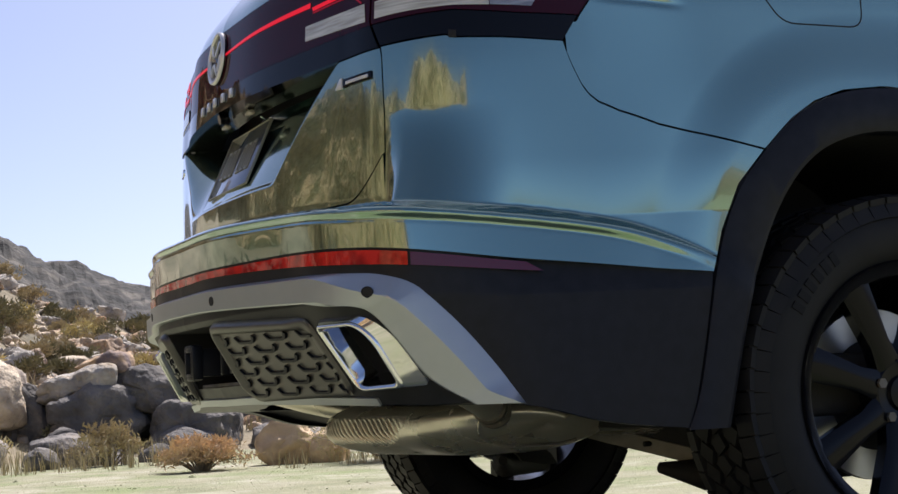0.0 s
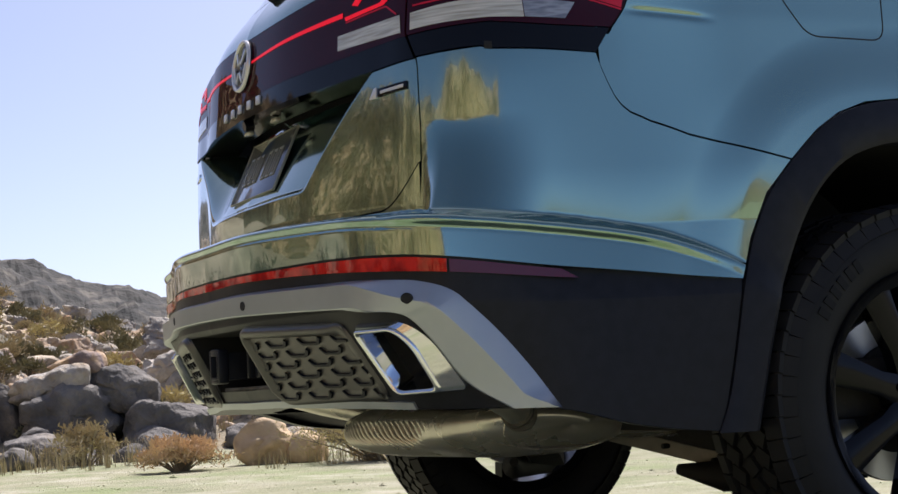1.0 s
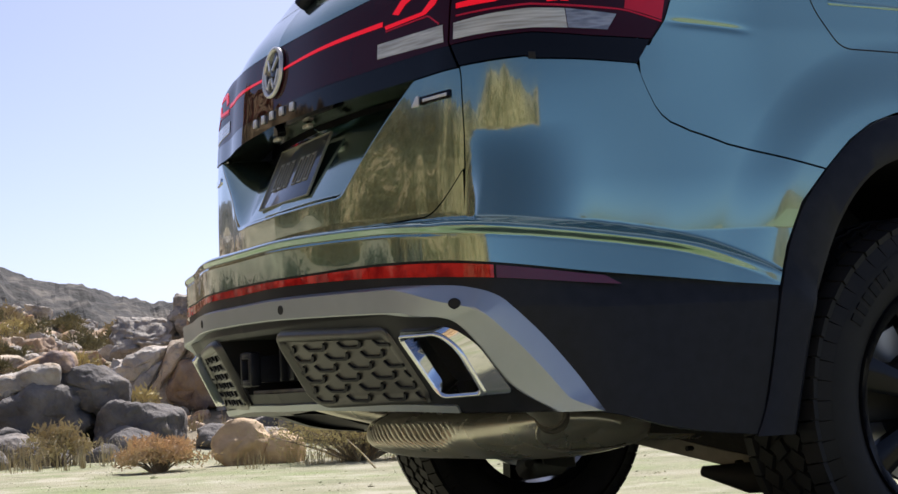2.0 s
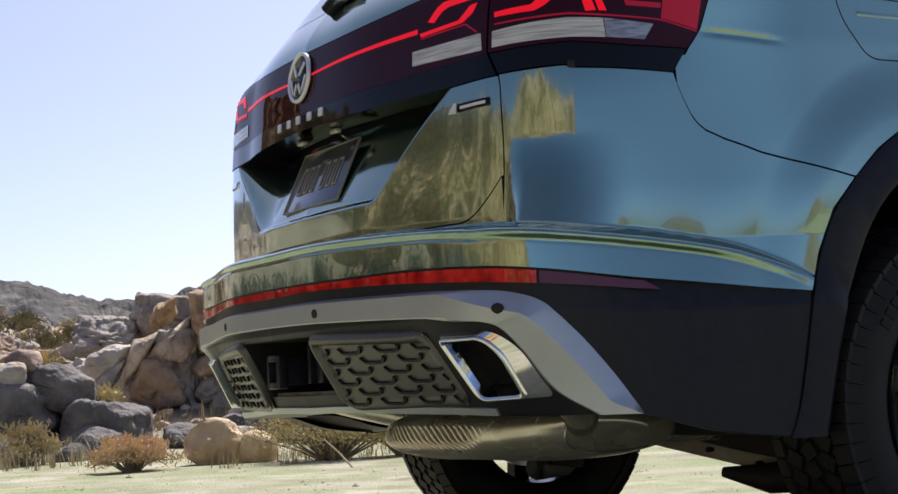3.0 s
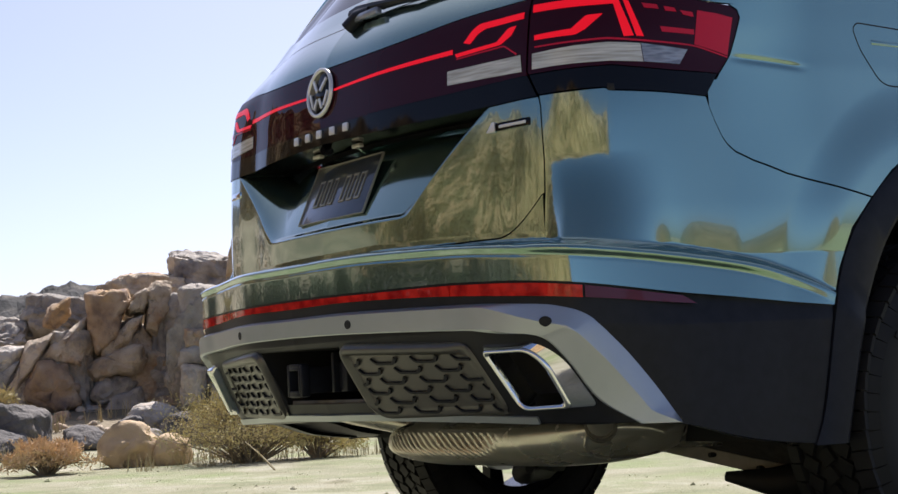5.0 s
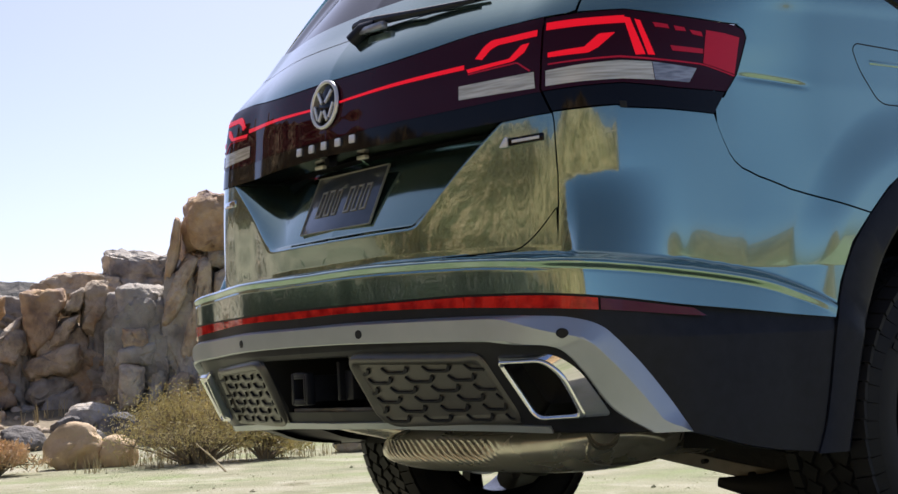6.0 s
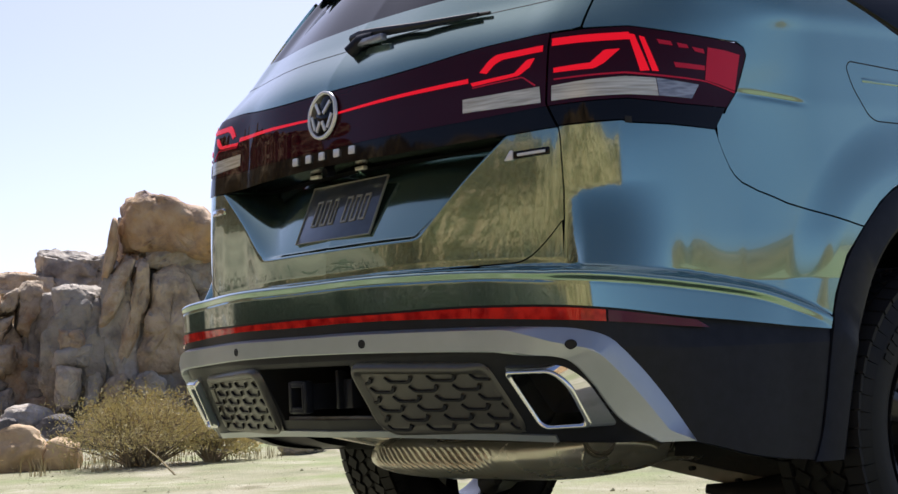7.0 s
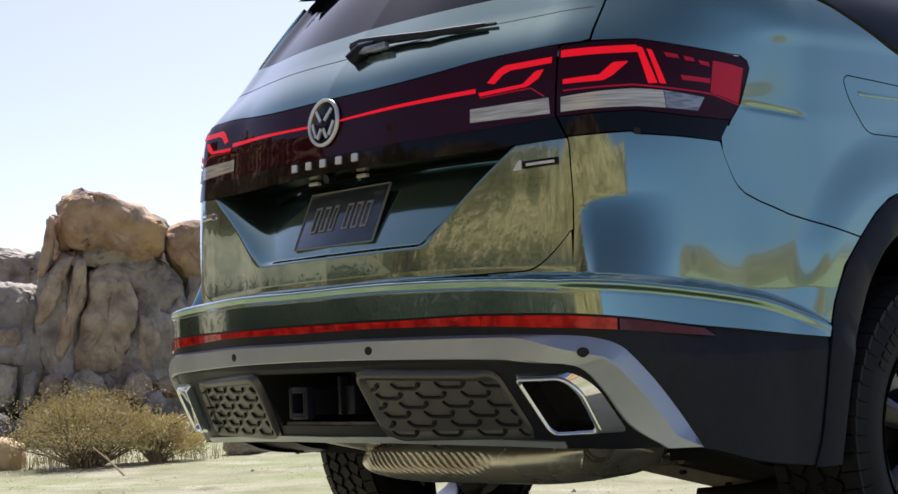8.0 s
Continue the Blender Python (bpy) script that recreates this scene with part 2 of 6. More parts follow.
# The body's skin as a function of u (round the car from the middle of the rear, right side positive) and the height z.
U = (0, .25, .5, .7, .8, .9, 1.0, 1.2, 1.4, 1.7, 2.5, 4.4)
UU = (0, .25, .5, .6, .7, .75, .8, .9, 1.0, 1.2, 1.4, 1.7, 2.5, 4.4)
UPPER_X = curve(list(zip(UU, (0, .25, .48, .586, .69, .7405, .785, .86, .905, .948, .966, .976, .985, .985))))
UPPER_Y = curve(list(zip(UU, (.105, .118, .165, .1935, .228, .261, .308, .422, .54, .73, .90, 1.2, 2.0, 3.9))))
LOWER_X = curve(list(zip(U, (0, .25, .52, .71, .81, .873, .918, .952, .966, .978, .985, .985))))
LOWER_Y = curve(list(zip(U, (.012, .021, .08, .124, .19, .335, .49, .725, .90, 1.2, 2.0, 3.9))))
CREASE = curve([(0, .772), (.35, .772), (.7, .755), (.85, .738), (.95, .718), (1.08, .685), (1.2, .64), (1.35, .56), (1.6, .45)])
STEP_REAR = straight([(-.3, 0), (-.02, 0), (0, .05), (.006, .12), (.0095, .30), (.0115, .84), (.0140, .985), (.03, 1), (1, 1)])
STEP_CORNER = straight([(-.3, 0), (-.02, 0), (0, .05), (.006, .12), (.0095, .30), (.0115, .86), (.0135, .985), (.020, 1), (1, 1)])
LIP = straight([(-.3, 0), (-.0135, 0), (-.0115, .0010), (-.004, .0068), (-.001, .0080), (.004, .0075), (.012, .003), (.016, 0), (1, 0)])
LEAN_Y = curve([(.3, 0), (1.12, 0), (1.2, .008), (1.26, .022), (1.38, .115), (1.6, .30), (1.75, .45)])
LESS_LEAN = curve([(.3, 0), (1.10, 0), (1.2, .007), (1.26, .018), (1.31, .032), (1.36, .036), (1.5, 0), (1.75, 0)])
PILLAR = curve([(.3, 0), (1.262, 0), (1.30, .010), (1.36, .026), (1.42, .03), (1.55, 0), (1.75, 0)])
LEAN_X = curve([(.3, 0), (1.12, 0), (1.2, -.008), (1.26, -.02), (1.38, -.06), (1.6, -.17), (1.75, -.25)])


def skin(u, z, out=0.0):
    """The point of the skin at (u, z), raised by out along the normal; arrays are fine."""
    u, z = np.broadcast_arrays(np.asarray(u, float), np.asarray(z, float))
    p = _skin(u, z)
    if np.any(np.asarray(out) != 0):
        p = p + skin_normal(u, z) * np.asarray(out)[..., None]
    return p


def _skin(u, z):
    a = np.abs(u)
    d = np.clip(z - CREASE(a), -.3, 1)
    k = ease((a - .60) / .2)
    w = STEP_REAR(d) * (1 - k) + STEP_CORNER(d) * k
    x = LOWER_X(a) * (1 - w) + UPPER_X(a) * w
    y = LOWER_Y(a) * (1 - w) + UPPER_Y(a) * w
    tx, ty = LOWER_X(a + .01) - LOWER_X(np.maximum(a - .01, 0)), LOWER_Y(a + .01) - LOWER_Y(np.maximum(a - .01, 0))
    lip = LIP(d) * ease((1.22 - a) / .25) / np.hypot(tx, ty)
    x, y = x + ty * lip, y - tx * lip
    y = y + np.clip(.595 - z, 0, 1) * .5 * (1 - ease((a - .72) / .3))
    x = x + LEAN_X(z) * np.clip(a / .9, 0, 1) ** 2 + LESS_LEAN(z) * ease((a - .97) / .22)
    y = y + LEAN_Y(z) * (1 - ease((a - .55) / .7))
    less = PILLAR(z) * ease((a - .77) / .23) * (1 - ease((a - .98) / .27))
    x, y = x + less * .7, y - less
    flare = .066 * (1 - np.clip((z - .755) / .185, 0, 1)) ** 1.7 * w * ease((a - .703) / .045) * (1 - ease((a - .765) / .125))
    x, y = x + .62 * flare, y - .78 * flare
    shoulder = .006 * ease((a - .735) / .095) * (1 - ease((a - .83) / .34)) * w * (1 - ease((z - 1.00) / .30))
    x, y = x + .75 * shoulder, y - .66 * shoulder
    tuck = .38 * np.clip(.835 - z, 0, .11) ** 2 * ease((a - .82) / .06) * w
    x, y = x - .93 * tuck, y + .36 * tuck
    swage = .0013 * np.exp(-((z - 1.127 + .125 * (a - 1.0)) / .007) ** 2) * ease((a - .985) / .06) * (1 - ease((a - 1.14) / .07))
    x = x - swage
    far = np.where(u < 0, .022, 0) * ease((a - .42) / .25) * (1 - ease((a - 1.0) / .3)) * (.25 + .75 * w) * (1 - ease((z - 1.22) / .14))
    x, y = x + .55 * far, y - .85 * far
    r = ((np.abs(y - 1.12) / .40) ** 2.6 + (np.clip(z - .40, 0, 2) / .555) ** 2.6) ** (1 / 2.6)
    x = x + .011 * ease((1.26 - r) / .24) - .003 * np.exp(-((z - 1.03) / .10) ** 2) * ease((a - 1.02) / .35)
    return np.stack([np.where(u < 0, -x, x), y, z], -1)


def skin_normal(u, z, e=0.002):
    du = _skin(u + e, z) - _skin(u - e, z)
    dz = _skin(u, z + e) - _skin(u, z - e)
    n = np.cross(du, dz)
    return n / np.linalg.norm(n, axis=-1, keepdims=True)


def grid_faces(nu, nz, base=0):
    i, j = np.meshgrid(np.arange(nu - 1), np.arange(nz - 1), indexing="ij")
    k = (i * nz + j).ravel() + base
    return np.stack([k, k + nz, k + nz + 1, k + 1], 1).tolist()


def patch(left, right, low, high, nu, nz, out=0.0, depth=0.012, push=None, calm=None):
    """A panel of the skin between left(z), right(z), low(u), high(u), with its edges turned in by depth; calm is a smoother top line that the lower rows follow."""
    a, b = np.meshgrid(np.linspace(0, 1, nu), np.linspace(0, 1, nz), indexing="ij")
    z = 0 * a + .5 * (float(low(0.5)) + float(high(0.5)))
    for _ in range(12):
        u = left(z) + (right(z) - left(z)) * a
        z = low(u) + (high(u) - low(u)) * b if calm is None else low(u) + (calm(u) - low(u)) * b + (high(u) - calm(u)) * b ** 9
    if push is None:
        p, n = skin(u, z, out), skin_normal(u, z)
    else:
        f = lambda uu, zz: _skin(uu, zz) + skin_normal(uu, zz) * (out - push(uu, zz))[..., None]
        e = 0.0025
        p = f(u, z)
        n = np.cross(f(u + e, z) - f(u - e, z), f(u, z + e) - f(u, z - e))
        n = n / np.linalg.norm(n, axis=-1, keepdims=True)
    verts, normals, faces = list(p.reshape(-1, 3)), list(n.reshape(-1, 3)), grid_faces(nu, nz)
    if depth:
        ring = ([i * nz for i in range(nu)] + [(nu - 1) * nz + j for j in range(1, nz)]
                + [i * nz + nz - 1 for i in range(nu - 2, -1, -1)] + [j for j in range(nz - 2, 0, -1)])
        base = len(verts)
        for k in ring:
            verts.append(verts[k])
            normals.append((0, 0, 0))
        for k in ring:
            verts.append(verts[k] - normals[k] * depth)
            normals.append((0, 0, 0))
        m = len(ring)
        for q in range(m):
            faces.append((base + q, base + m + q, base + m + (q + 1) % m, base + (q + 1) % m))
    return verts, faces, normals


def joined(*pieces):
    verts, faces, normals = [], [], []
    for v, f, n in pieces:
        k = len(verts)
        verts += list(v)
        normals += list(n)
        faces += [tuple(i + k for i in q) for q in f]
    return verts, faces, normals


def mirrored(piece):
    v, f, n = piece
    return ([(-a[0], a[1], a[2]) for a in v], [tuple(reversed(q)) for q in f], [(-a[0], a[1], a[2]) for a in n])


def panel(name, piece, mat, parent, label=""):
    v, f, n = piece
    return mesh_object(name, v, f, mat, parent, n, True, label)


def outline(corners, radii, n=6):
    """A closed polygon in (u, z) with rounded corners."""
    pts = []
    c = [np.array(p, float) for p in corners]
    for i, p in enumerate(c):
        r = radii[i] if hasattr(radii, "__len__") else radii
        a, b = c[i - 1] - p, c[(i + 1) % len(c)] - p
        la, lb = np.linalg.norm(a), np.linalg.norm(b)
        d = min(r, la * .48, lb * .48)
        s, e = p + a / la * d, p + b / lb * d
        if r == 0:
            pts.append(p)
            continue
        for t in np.linspace(0, 1, n):
            pts.append((1 - t) ** 2 * s + 2 * t * (1 - t) * p + t * t * e)
    return np.array(pts)


def inset(poly, d):
    """The polygon drawn in by d (its points counter-clockwise)."""
    n = len(poly)
    res = []
    for i in range(n):
        a, p, b = poly[i - 1], poly[i], poly[(i + 1) % n]
        t = (b - a) / (np.linalg.norm(b - a) + 1e-9)
        res.append(p + np.array([-t[1], t[0]]) * d)
    return np.array(res)


def rings(loops, outs, fill=False):
    """A strip of faces through loops of equal length in (u, z), each at its height over the skin; fill closes the last."""
    verts, faces = [], []
    n = len(loops[0])
    for poly, o in zip(loops, outs):
        verts += list(skin(poly[:, 0], poly[:, 1], np.zeros(n) + o))
    for k in range(len(loops) - 1):
        for i in range(n):
            j = (i + 1) % n
            faces.append((k * n + i, k * n + j, (k + 1) * n + j, (k + 1) * n + i))
    if fill:
        k = (len(loops) - 1) * n
        verts.append(np.mean(verts[k:k + n], axis=0))
        for i in range(n):
            faces.append((k + i, k + (i + 1) % n, len(verts) - 1))
    return verts, faces


def slab(poly, out, thick):
    """A flat raised shape on the skin: a filled top with its sides."""
    return rings([poly, poly, inset(poly, min(thick, .002))], [out - thick, out - .0005, out], True)


def raised(name, poly, out, thick, mat, parent, label=""):
    v, f = slab(poly, out, thick)
    ob = mesh_object(name, v, f, mat, parent, None, True, label)
    ob.data.set_sharp_from_angle(angle=radians(35))
    return ob


def tube(bm, pts, radius, seg=10, caps=True):
    """A round bar along points; radius is a number or one per point."""
    pts = [Vector(p) for p in pts]
    loops = []
    for i, p in enumerate(pts):
        d = (pts[min(i + 1, len(pts) - 1)] - pts[max(i - 1, 0)]).normalized()
        s = d.orthogonal().normalized() if i == 0 else (s - d * s.dot(d)).normalized()
        q = d.cross(s)
        r = radius[i] if hasattr(radius, "__len__") else radius
        loops.append([bm.verts.new(p + (s * math.cos(a) + q * math.sin(a)) * r) for a in [2 * math.pi * k / seg for k in range(seg)]])
    for a, b in zip(loops, loops[1:]):
        for k in range(seg):
            bm.faces.new((a[k], a[(k + 1) % seg], b[(k + 1) % seg], b[k]))
    if caps:
        bm.faces.new(list(reversed(loops[0])))
        bm.faces.new(loops[-1])
    return bm


def box(bm, size, m=None, bevel=0.0):
    r = bmesh.ops.create_cube(bm, size=1.0, matrix=(m or Matrix()) @ Matrix.Diagonal((*size, 1)))
    if bevel:
        es = list({e for v in r["verts"] for e in v.link_edges})
        bmesh.ops.bevel(bm, geom=es, offset=bevel, segments=2, affect="EDGES", profile=0.5)
    return bm

# ---- the car ----
car = tagged(new("suv"), "dark green-grey SUV parked on sandy ground with lit tail lamps", "car")

PAINT_LOW = lambda u: curve([(0, .698), (.3, .696), (.57, .694), (.82, .675), (.93, .650), (1.0, .638), (1.22, .613), (1.6, .60)])(np.abs(u))
STRIP_LOW = lambda u: curve([(0, 1.058), (.26, 1.055), (.53, 1.057), (.70, 1.063), (.9, 1.064)])(np.abs(u))
BAND_LOW = lambda u: curve([(0, 1.097), (.14, 1.099), (.485, 1.103), (.678, 1.109), (.9, 1.11)])(np.abs(u))
BAND_TOP = lambda u: curve([(0, 1.236), (.25, 1.239), (.375, 1.247), (.522, 1.261), (.686, 1.268), (.9, 1.27)])(np.abs(u))
GLASS_LOW = lambda u: curve([(0, 1.425), (.25, 1.424), (.40, 1.426), (.76, 1.44)])(np.abs(u))
LAMP_TOP = straight([(.68, 1.265), (.762, 1.268), (.827, 1.269), (.911, 1.251), (1.0, 1.236), (1.016, 1.233), (1.03, 1.222)])
LENS_LOW = straight([(.68, 1.110), (.767, 1.113), (.819, 1.114), (.897, 1.101), (.978, 1.094), (1.05, 1.09)])
STRIP_BOT = straight([(.70, 1.066), (.775, 1.069), (.808, 1.069), (.819, 1.063), (.875, 1.058), (.954, 1.047), (.99, 1.043)])
GATE_SIDE = straight([(.75, .701), (.927, .706), (1.044, .703), (1.063, .700), (1.115, .679), (1.27, .688), (1.274, .746), (1.372, .757), (1.6, .74)])
LAMP_RIGHT = straight([(1.04, .950), (1.095, .978), (1.13, 1.001), (1.208, 1.033), (1.225, 1.030), (1.236, 1.016), (1.26, .95)])
ARCH_REAR = straight([(.33, 1.150), (.385, 1.168), (.486, 1.190), (.613, 1.214), (.69, 1.238), (.773, 1.283), (.836, 1.352)])
BOTTOM = lambda u: curve([(0, .418), (.2, .419), (.45, .412), (.74, .402), (.93, .392), (1.02, .36), (1.16, .338), (1.4, .33)])(np.abs(u))
SEAM = [(.954, 1.047), (.957, 1.023), (.964, .995), (.974, .964), (.983, .947), (.996, .933), (1.03, .915), (1.111, .887), (1.283, .849), (1.352, .835)]
GATE_R = 0.105


def gate_low(u):
    d = np.clip(np.abs(u) - (.701 - GATE_R), 0, GATE_R)
    return .786 + .080 * (d / GATE_R) ** 1.8


def neg(f):
    return lambda z: -f(z)


def plus(f, d):
    return lambda x: f(x) + d


# painted rear bumper: a low band and two corners that rise to the lamps
bumper_mid = patch(const(-.701), const(.701), plus(PAINT_LOW, .001), plus(gate_low, -.0035), 260, 44)
bumper_corner = patch(straight([(.60, .7010), (.79, .7010), (.87, .7070), (.927, .7085), (1.044, .7055), (1.063, .7030)]), plus(ARCH_REAR, -.002), plus(PAINT_LOW, .001),
                      straight([(.70, 1.063), (.808, 1.066), (.819, 1.060), (.875, 1.055), (.9525, 1.0455)] + [(u, z - .002) for u, z in SEAM[1:]]), 280, 110,
                      push=lambda u, z: -.085 * np.clip(CREASE(np.abs(u)) - .016 - z, 0, .1) * ease((np.abs(u) - .62) / .32),
                      calm=curve([(.60, 1.05), (.80, 1.045), (.90, 1.01), (1.0, .945), (1.11, .89), (1.30, .848), (1.40, .83)]))
bumper = panel("rear_bumper", joined(bumper_mid, bumper_corner, mirrored(bumper_corner)), PAINT, car, "glossy green-grey painted rear bumper")


# tailgate, with the sunken field for the number plate
def recess(u, z):
    half = .345 + (z - .860) * 1.22
    side = ease((half - np.abs(u)) / np.where(u < 0, .13, .040))
    return (np.clip(z - .856, 0, 1) * .52 + .006 * np.clip((z - .856) / .01, 0, 1)) * side


gate = panel("tailgate", patch(lambda z: -GATE_SIDE(z), GATE_SIDE, gate_low, plus(STRIP_LOW, -.002), 300, 110, push=recess), PAINT, car,
             "green-grey painted tailgate with a sunken plate field")
FOLD = lambda u: curve([(0, 1.345), (.10, 1.347), (.45, 1.352), (.62, 1.356), (.76, 1.357)])(np.abs(u))
upper = patch(neg(GATE_SIDE), plus(GATE_SIDE, -.002), plus(BAND_TOP, .004), plus(GLASS_LOW, -.003), 120, 40)
# a dark ribbon laid on the sheet metal as the crease's shade
fold = patch(const(-.735), const(.735), plus(FOLD, -.0008), plus(FOLD, .0008), 120, 2, .0006, 0)
panel("tailgate_upper_panel", upper, PAINT, gate, "green-grey sheet metal below the window")
panel("panel_joint", fold, DARK, gate, "thin dark strip drawn as the shade of a crease")
panel("handle_strip", patch(neg(GATE_SIDE), plus(GATE_SIDE, -.0015), STRIP_LOW, plus(BAND_LOW, -.001), 120, 14, 0.003, .085), GLOSS_BLACK, gate, "gloss black strip over the plate")
panel("rear_window", patch(neg(const(.70)), const(.70), GLASS_LOW, const(1.66), 80, 30, -.004), GLASS_DARK, gate, "dark tinted rear window")

# seams and gaps show this dark shell just under the panels
panel("inner_shell", patch(const(-.69), const(.69), const(.90), const(1.36), 90, 60, -.14, 0), DARK, car, "dark hollow behind the panels")
us = np.linspace(-.78, .78, 80)
v = [(float(np.sign(u) * UPPER_X(abs(u))), float(UPPER_Y(abs(u))) + .035, z) for z in (.70, .92) for u in us]
mesh_object("inner_shell", v, [(i, i + 1, 81 + i, 80 + i) for i in range(79)], DARK, car, None, True, "dark hollow behind the panels")
for s in (1, -1):
    piece = patch(const(.70), const(.80), const(1.262), const(1.60), 12, 40, -.022, 0)
    panel("inner_corner_shell", piece if s > 0 else mirrored(piece), DARK, car, "dark hollow behind the panels")
    piece = joined(patch(const(.69), const(.74), const(.88), const(1.04), 12, 30, -.016, 0), patch(const(.675), const(.93), const(1.03), const(1.252), 40, 30, -.018, 0),
                   patch(const(.93), const(1.36), const(.82), const(1.225), 60, 40, -.018, 0))
    panel("inner_corner_shell", piece if s > 0 else mirrored(piece), DARK, car, "dark hollow behind the panels")

# lamp bar across the tailgate
band = panel("lamp_bar", patch(neg(GATE_SIDE), plus(GATE_SIDE, -.0015), BAND_LOW, BAND_TOP, 120, 20, 0.002), LENS_DARK, car, "smoked dark red lamp bar")


def both(points):
    """A shape on the right side and its mirror image on the left, counter-clockwise."""
    p = np.array(points, float)
    area = np.sum(p[:, 0] * np.roll(p[:, 1], -1) - np.roll(p[:, 0], -1) * p[:, 1])
    p = p if area > 0 else p[::-1]
    q = (p * (-1, 1))[::-1]
    return p, q


def fine(points, step=0.02):
    """The same outline with points at most step apart, so that it follows the skin."""
    p = np.array(points, float)
    res = []
    for a, b in zip(p, np.roll(p, -1, axis=0)):
        k = max(1, int(np.linalg.norm(b - a) / step))
        res += [a + (b - a) * i / k for i in range(k)]
    return np.array(res)


def strip_between(top, low, out, thick=.002):
    """A raised ribbon between two lines of equal count in (u, z)."""
    t, l = np.array(top, float), np.array(low, float)
    n = len(t)
    rows = [(l, out - thick), (l, out), (t, out), (t, out - thick)]
    verts = []
    for line, o in rows:
        verts += list(skin(line[:, 0], line[:, 1], np.zeros(n) + o))
    faces = []
    for k in range(3):
        for i in range(n - 1):
            faces.append((k * n + i, k * n + i + 1, (k + 1) * n + i + 1, (k + 1) * n + i))
    return verts, faces


def resample(points, n):
    p = np.array(points, float)
    t = np.r_[0, np.cumsum(np.linalg.norm(np.diff(p, axis=0), axis=1))]
    s = np.linspace(0, t[-1], n)
    return np.stack([np.interp(s, t, p[:, 0]), np.interp(s, t, p[:, 1])], 1)


def ribbon(name, top, low, out, mat, parent, label="", n=24, thick=.002):
    """A curved raised ribbon, drawn on both sides of the car."""
    for s in (1, -1):
        t, l = resample(top, n), resample(low, n)
        if s < 0:
            t, l = (t * (-1, 1))[::-1], (l * (-1, 1))[::-1]
        v, f = strip_between(t, l, out, thick)
        ob = mesh_object(name, v, f, mat, parent[s] if isinstance(parent, dict) else parent, None, True, label)
        ob.data.set_sharp_from_angle(angle=radians(40))


lamps = {}
for s in (1, -1):
    piece = patch(lambda z: GATE_SIDE(np.minimum(z, 1.265)) + .003, LAMP_RIGHT, LENS_LOW, LAMP_TOP, 70, 36, 0.002)
    lamps[s] = panel("tail_lamp", piece if s > 0 else mirrored(piece), LENS_DARK, car, "smoked red tail lamp with lit red lines")
    piece = patch(lambda z: GATE_SIDE(z) + .003, lambda z: LAMP_RIGHT(z) - .001, plus(STRIP_BOT, 0), plus(LENS_LOW, -.002), 60, 10, 0.001)
    panel("lamp_sill", piece if s > 0 else mirrored(piece), GLOSS_BLACK, lamps[s], "gloss black strip under the lamp")

H = .0034
ribbon("red_line", [(.045, 1.182), (.27, 1.1895), (.496, 1.196)], [(.045, 1.177), (.27, 1.182), (.497, 1.186)], H, LIT_RED, band, "lit red line")
ribbon("red_line", [(.524, 1.205), (.546, 1.229), (.564, 1.239), (.676, 1.242)], [(.541, 1.200), (.561, 1.219), (.579, 1.226), (.675, 1.229)], H, LIT_RED, band, "lit red line")
ribbon("red_line", [(.503, 1.185), (.608, 1.191), (.638, 1.216), (.656, 1.217)], [(.507, 1.177), (.618, 1.184), (.645, 1.199), (.6565, 1.2165)], H, LIT_RED, band, "lit red line")
ribbon("red_edge", [(.507, 1.175), (.628, 1.181), (.659, 1.158)], [(.507, 1.172), (.627, 1.178), (.657, 1.155)], H, LENS_RED, band)
ribbon("reverse_light", [(.482, 1.151), (.667, 1.153)], [(.482, 1.121), (.669, 1.118)], H, WHITE_LENS, band, "clear white reversing light")
ribbon("red_line", [(.694, 1.254), (.827, 1.256)], [(.694, 1.238), (.828, 1.240)], H, LIT_RED, lamps, "lit red line")
ribbon("red_line", [(.826, 1.253), (.840, 1.170)], [(.836, 1.250), (.854, 1.171)][::1], H, LIT_RED, lamps, "lit red line")
ribbon("red_line", [(.843, 1.247), (.858, 1.170)], [(.851, 1.244), (.868, 1.169)], H, LIT_RED, lamps, "lit red line")
ribbon("red_line", [(.697, 1.189), (.762, 1.193), (.786, 1.219), (.810, 1.220)], [(.697, 1.179), (.768, 1.180), (.784, 1.190), (.811, 1.219)], H, LIT_RED, lamps, "lit red line")
ribbon("red_dash", [(.870, 1.239), (.893, 1.234)], [(.873, 1.229), (.895, 1.225)], H, LENS_RED, lamps)
ribbon("red_dash", [(.903, 1.231), (.920, 1.227)], [(.905, 1.221), (.922, 1.219)], H, LENS_RED, lamps)
ribbon("red_dash", [(.928, 1.222), (.948, 1.218)], [(.932, 1.213), (.949, 1.208)], H, LENS_RED, lamps)
ribbon("red_dash", [(.893, 1.189), (.946, 1.182)], [(.895, 1.178), (.945, 1.172)], H, LENS_RED, lamps)
ribbon("side_marker", [(.957, 1.222), (.99, 1.216), (1.019, 1.207)], [(.943, 1.152), (.97, 1.142), (.998, 1.130)], H, LENS_RED, lamps, "plain red side marker")
ribbon("red_edge", [(.697, 1.166), (.816, 1.170), (.943, 1.151), (.998, 1.128)], [(.697, 1.163), (.816, 1.166), (.943, 1.148), (.997, 1.125)], H, LENS_RED, lamps)
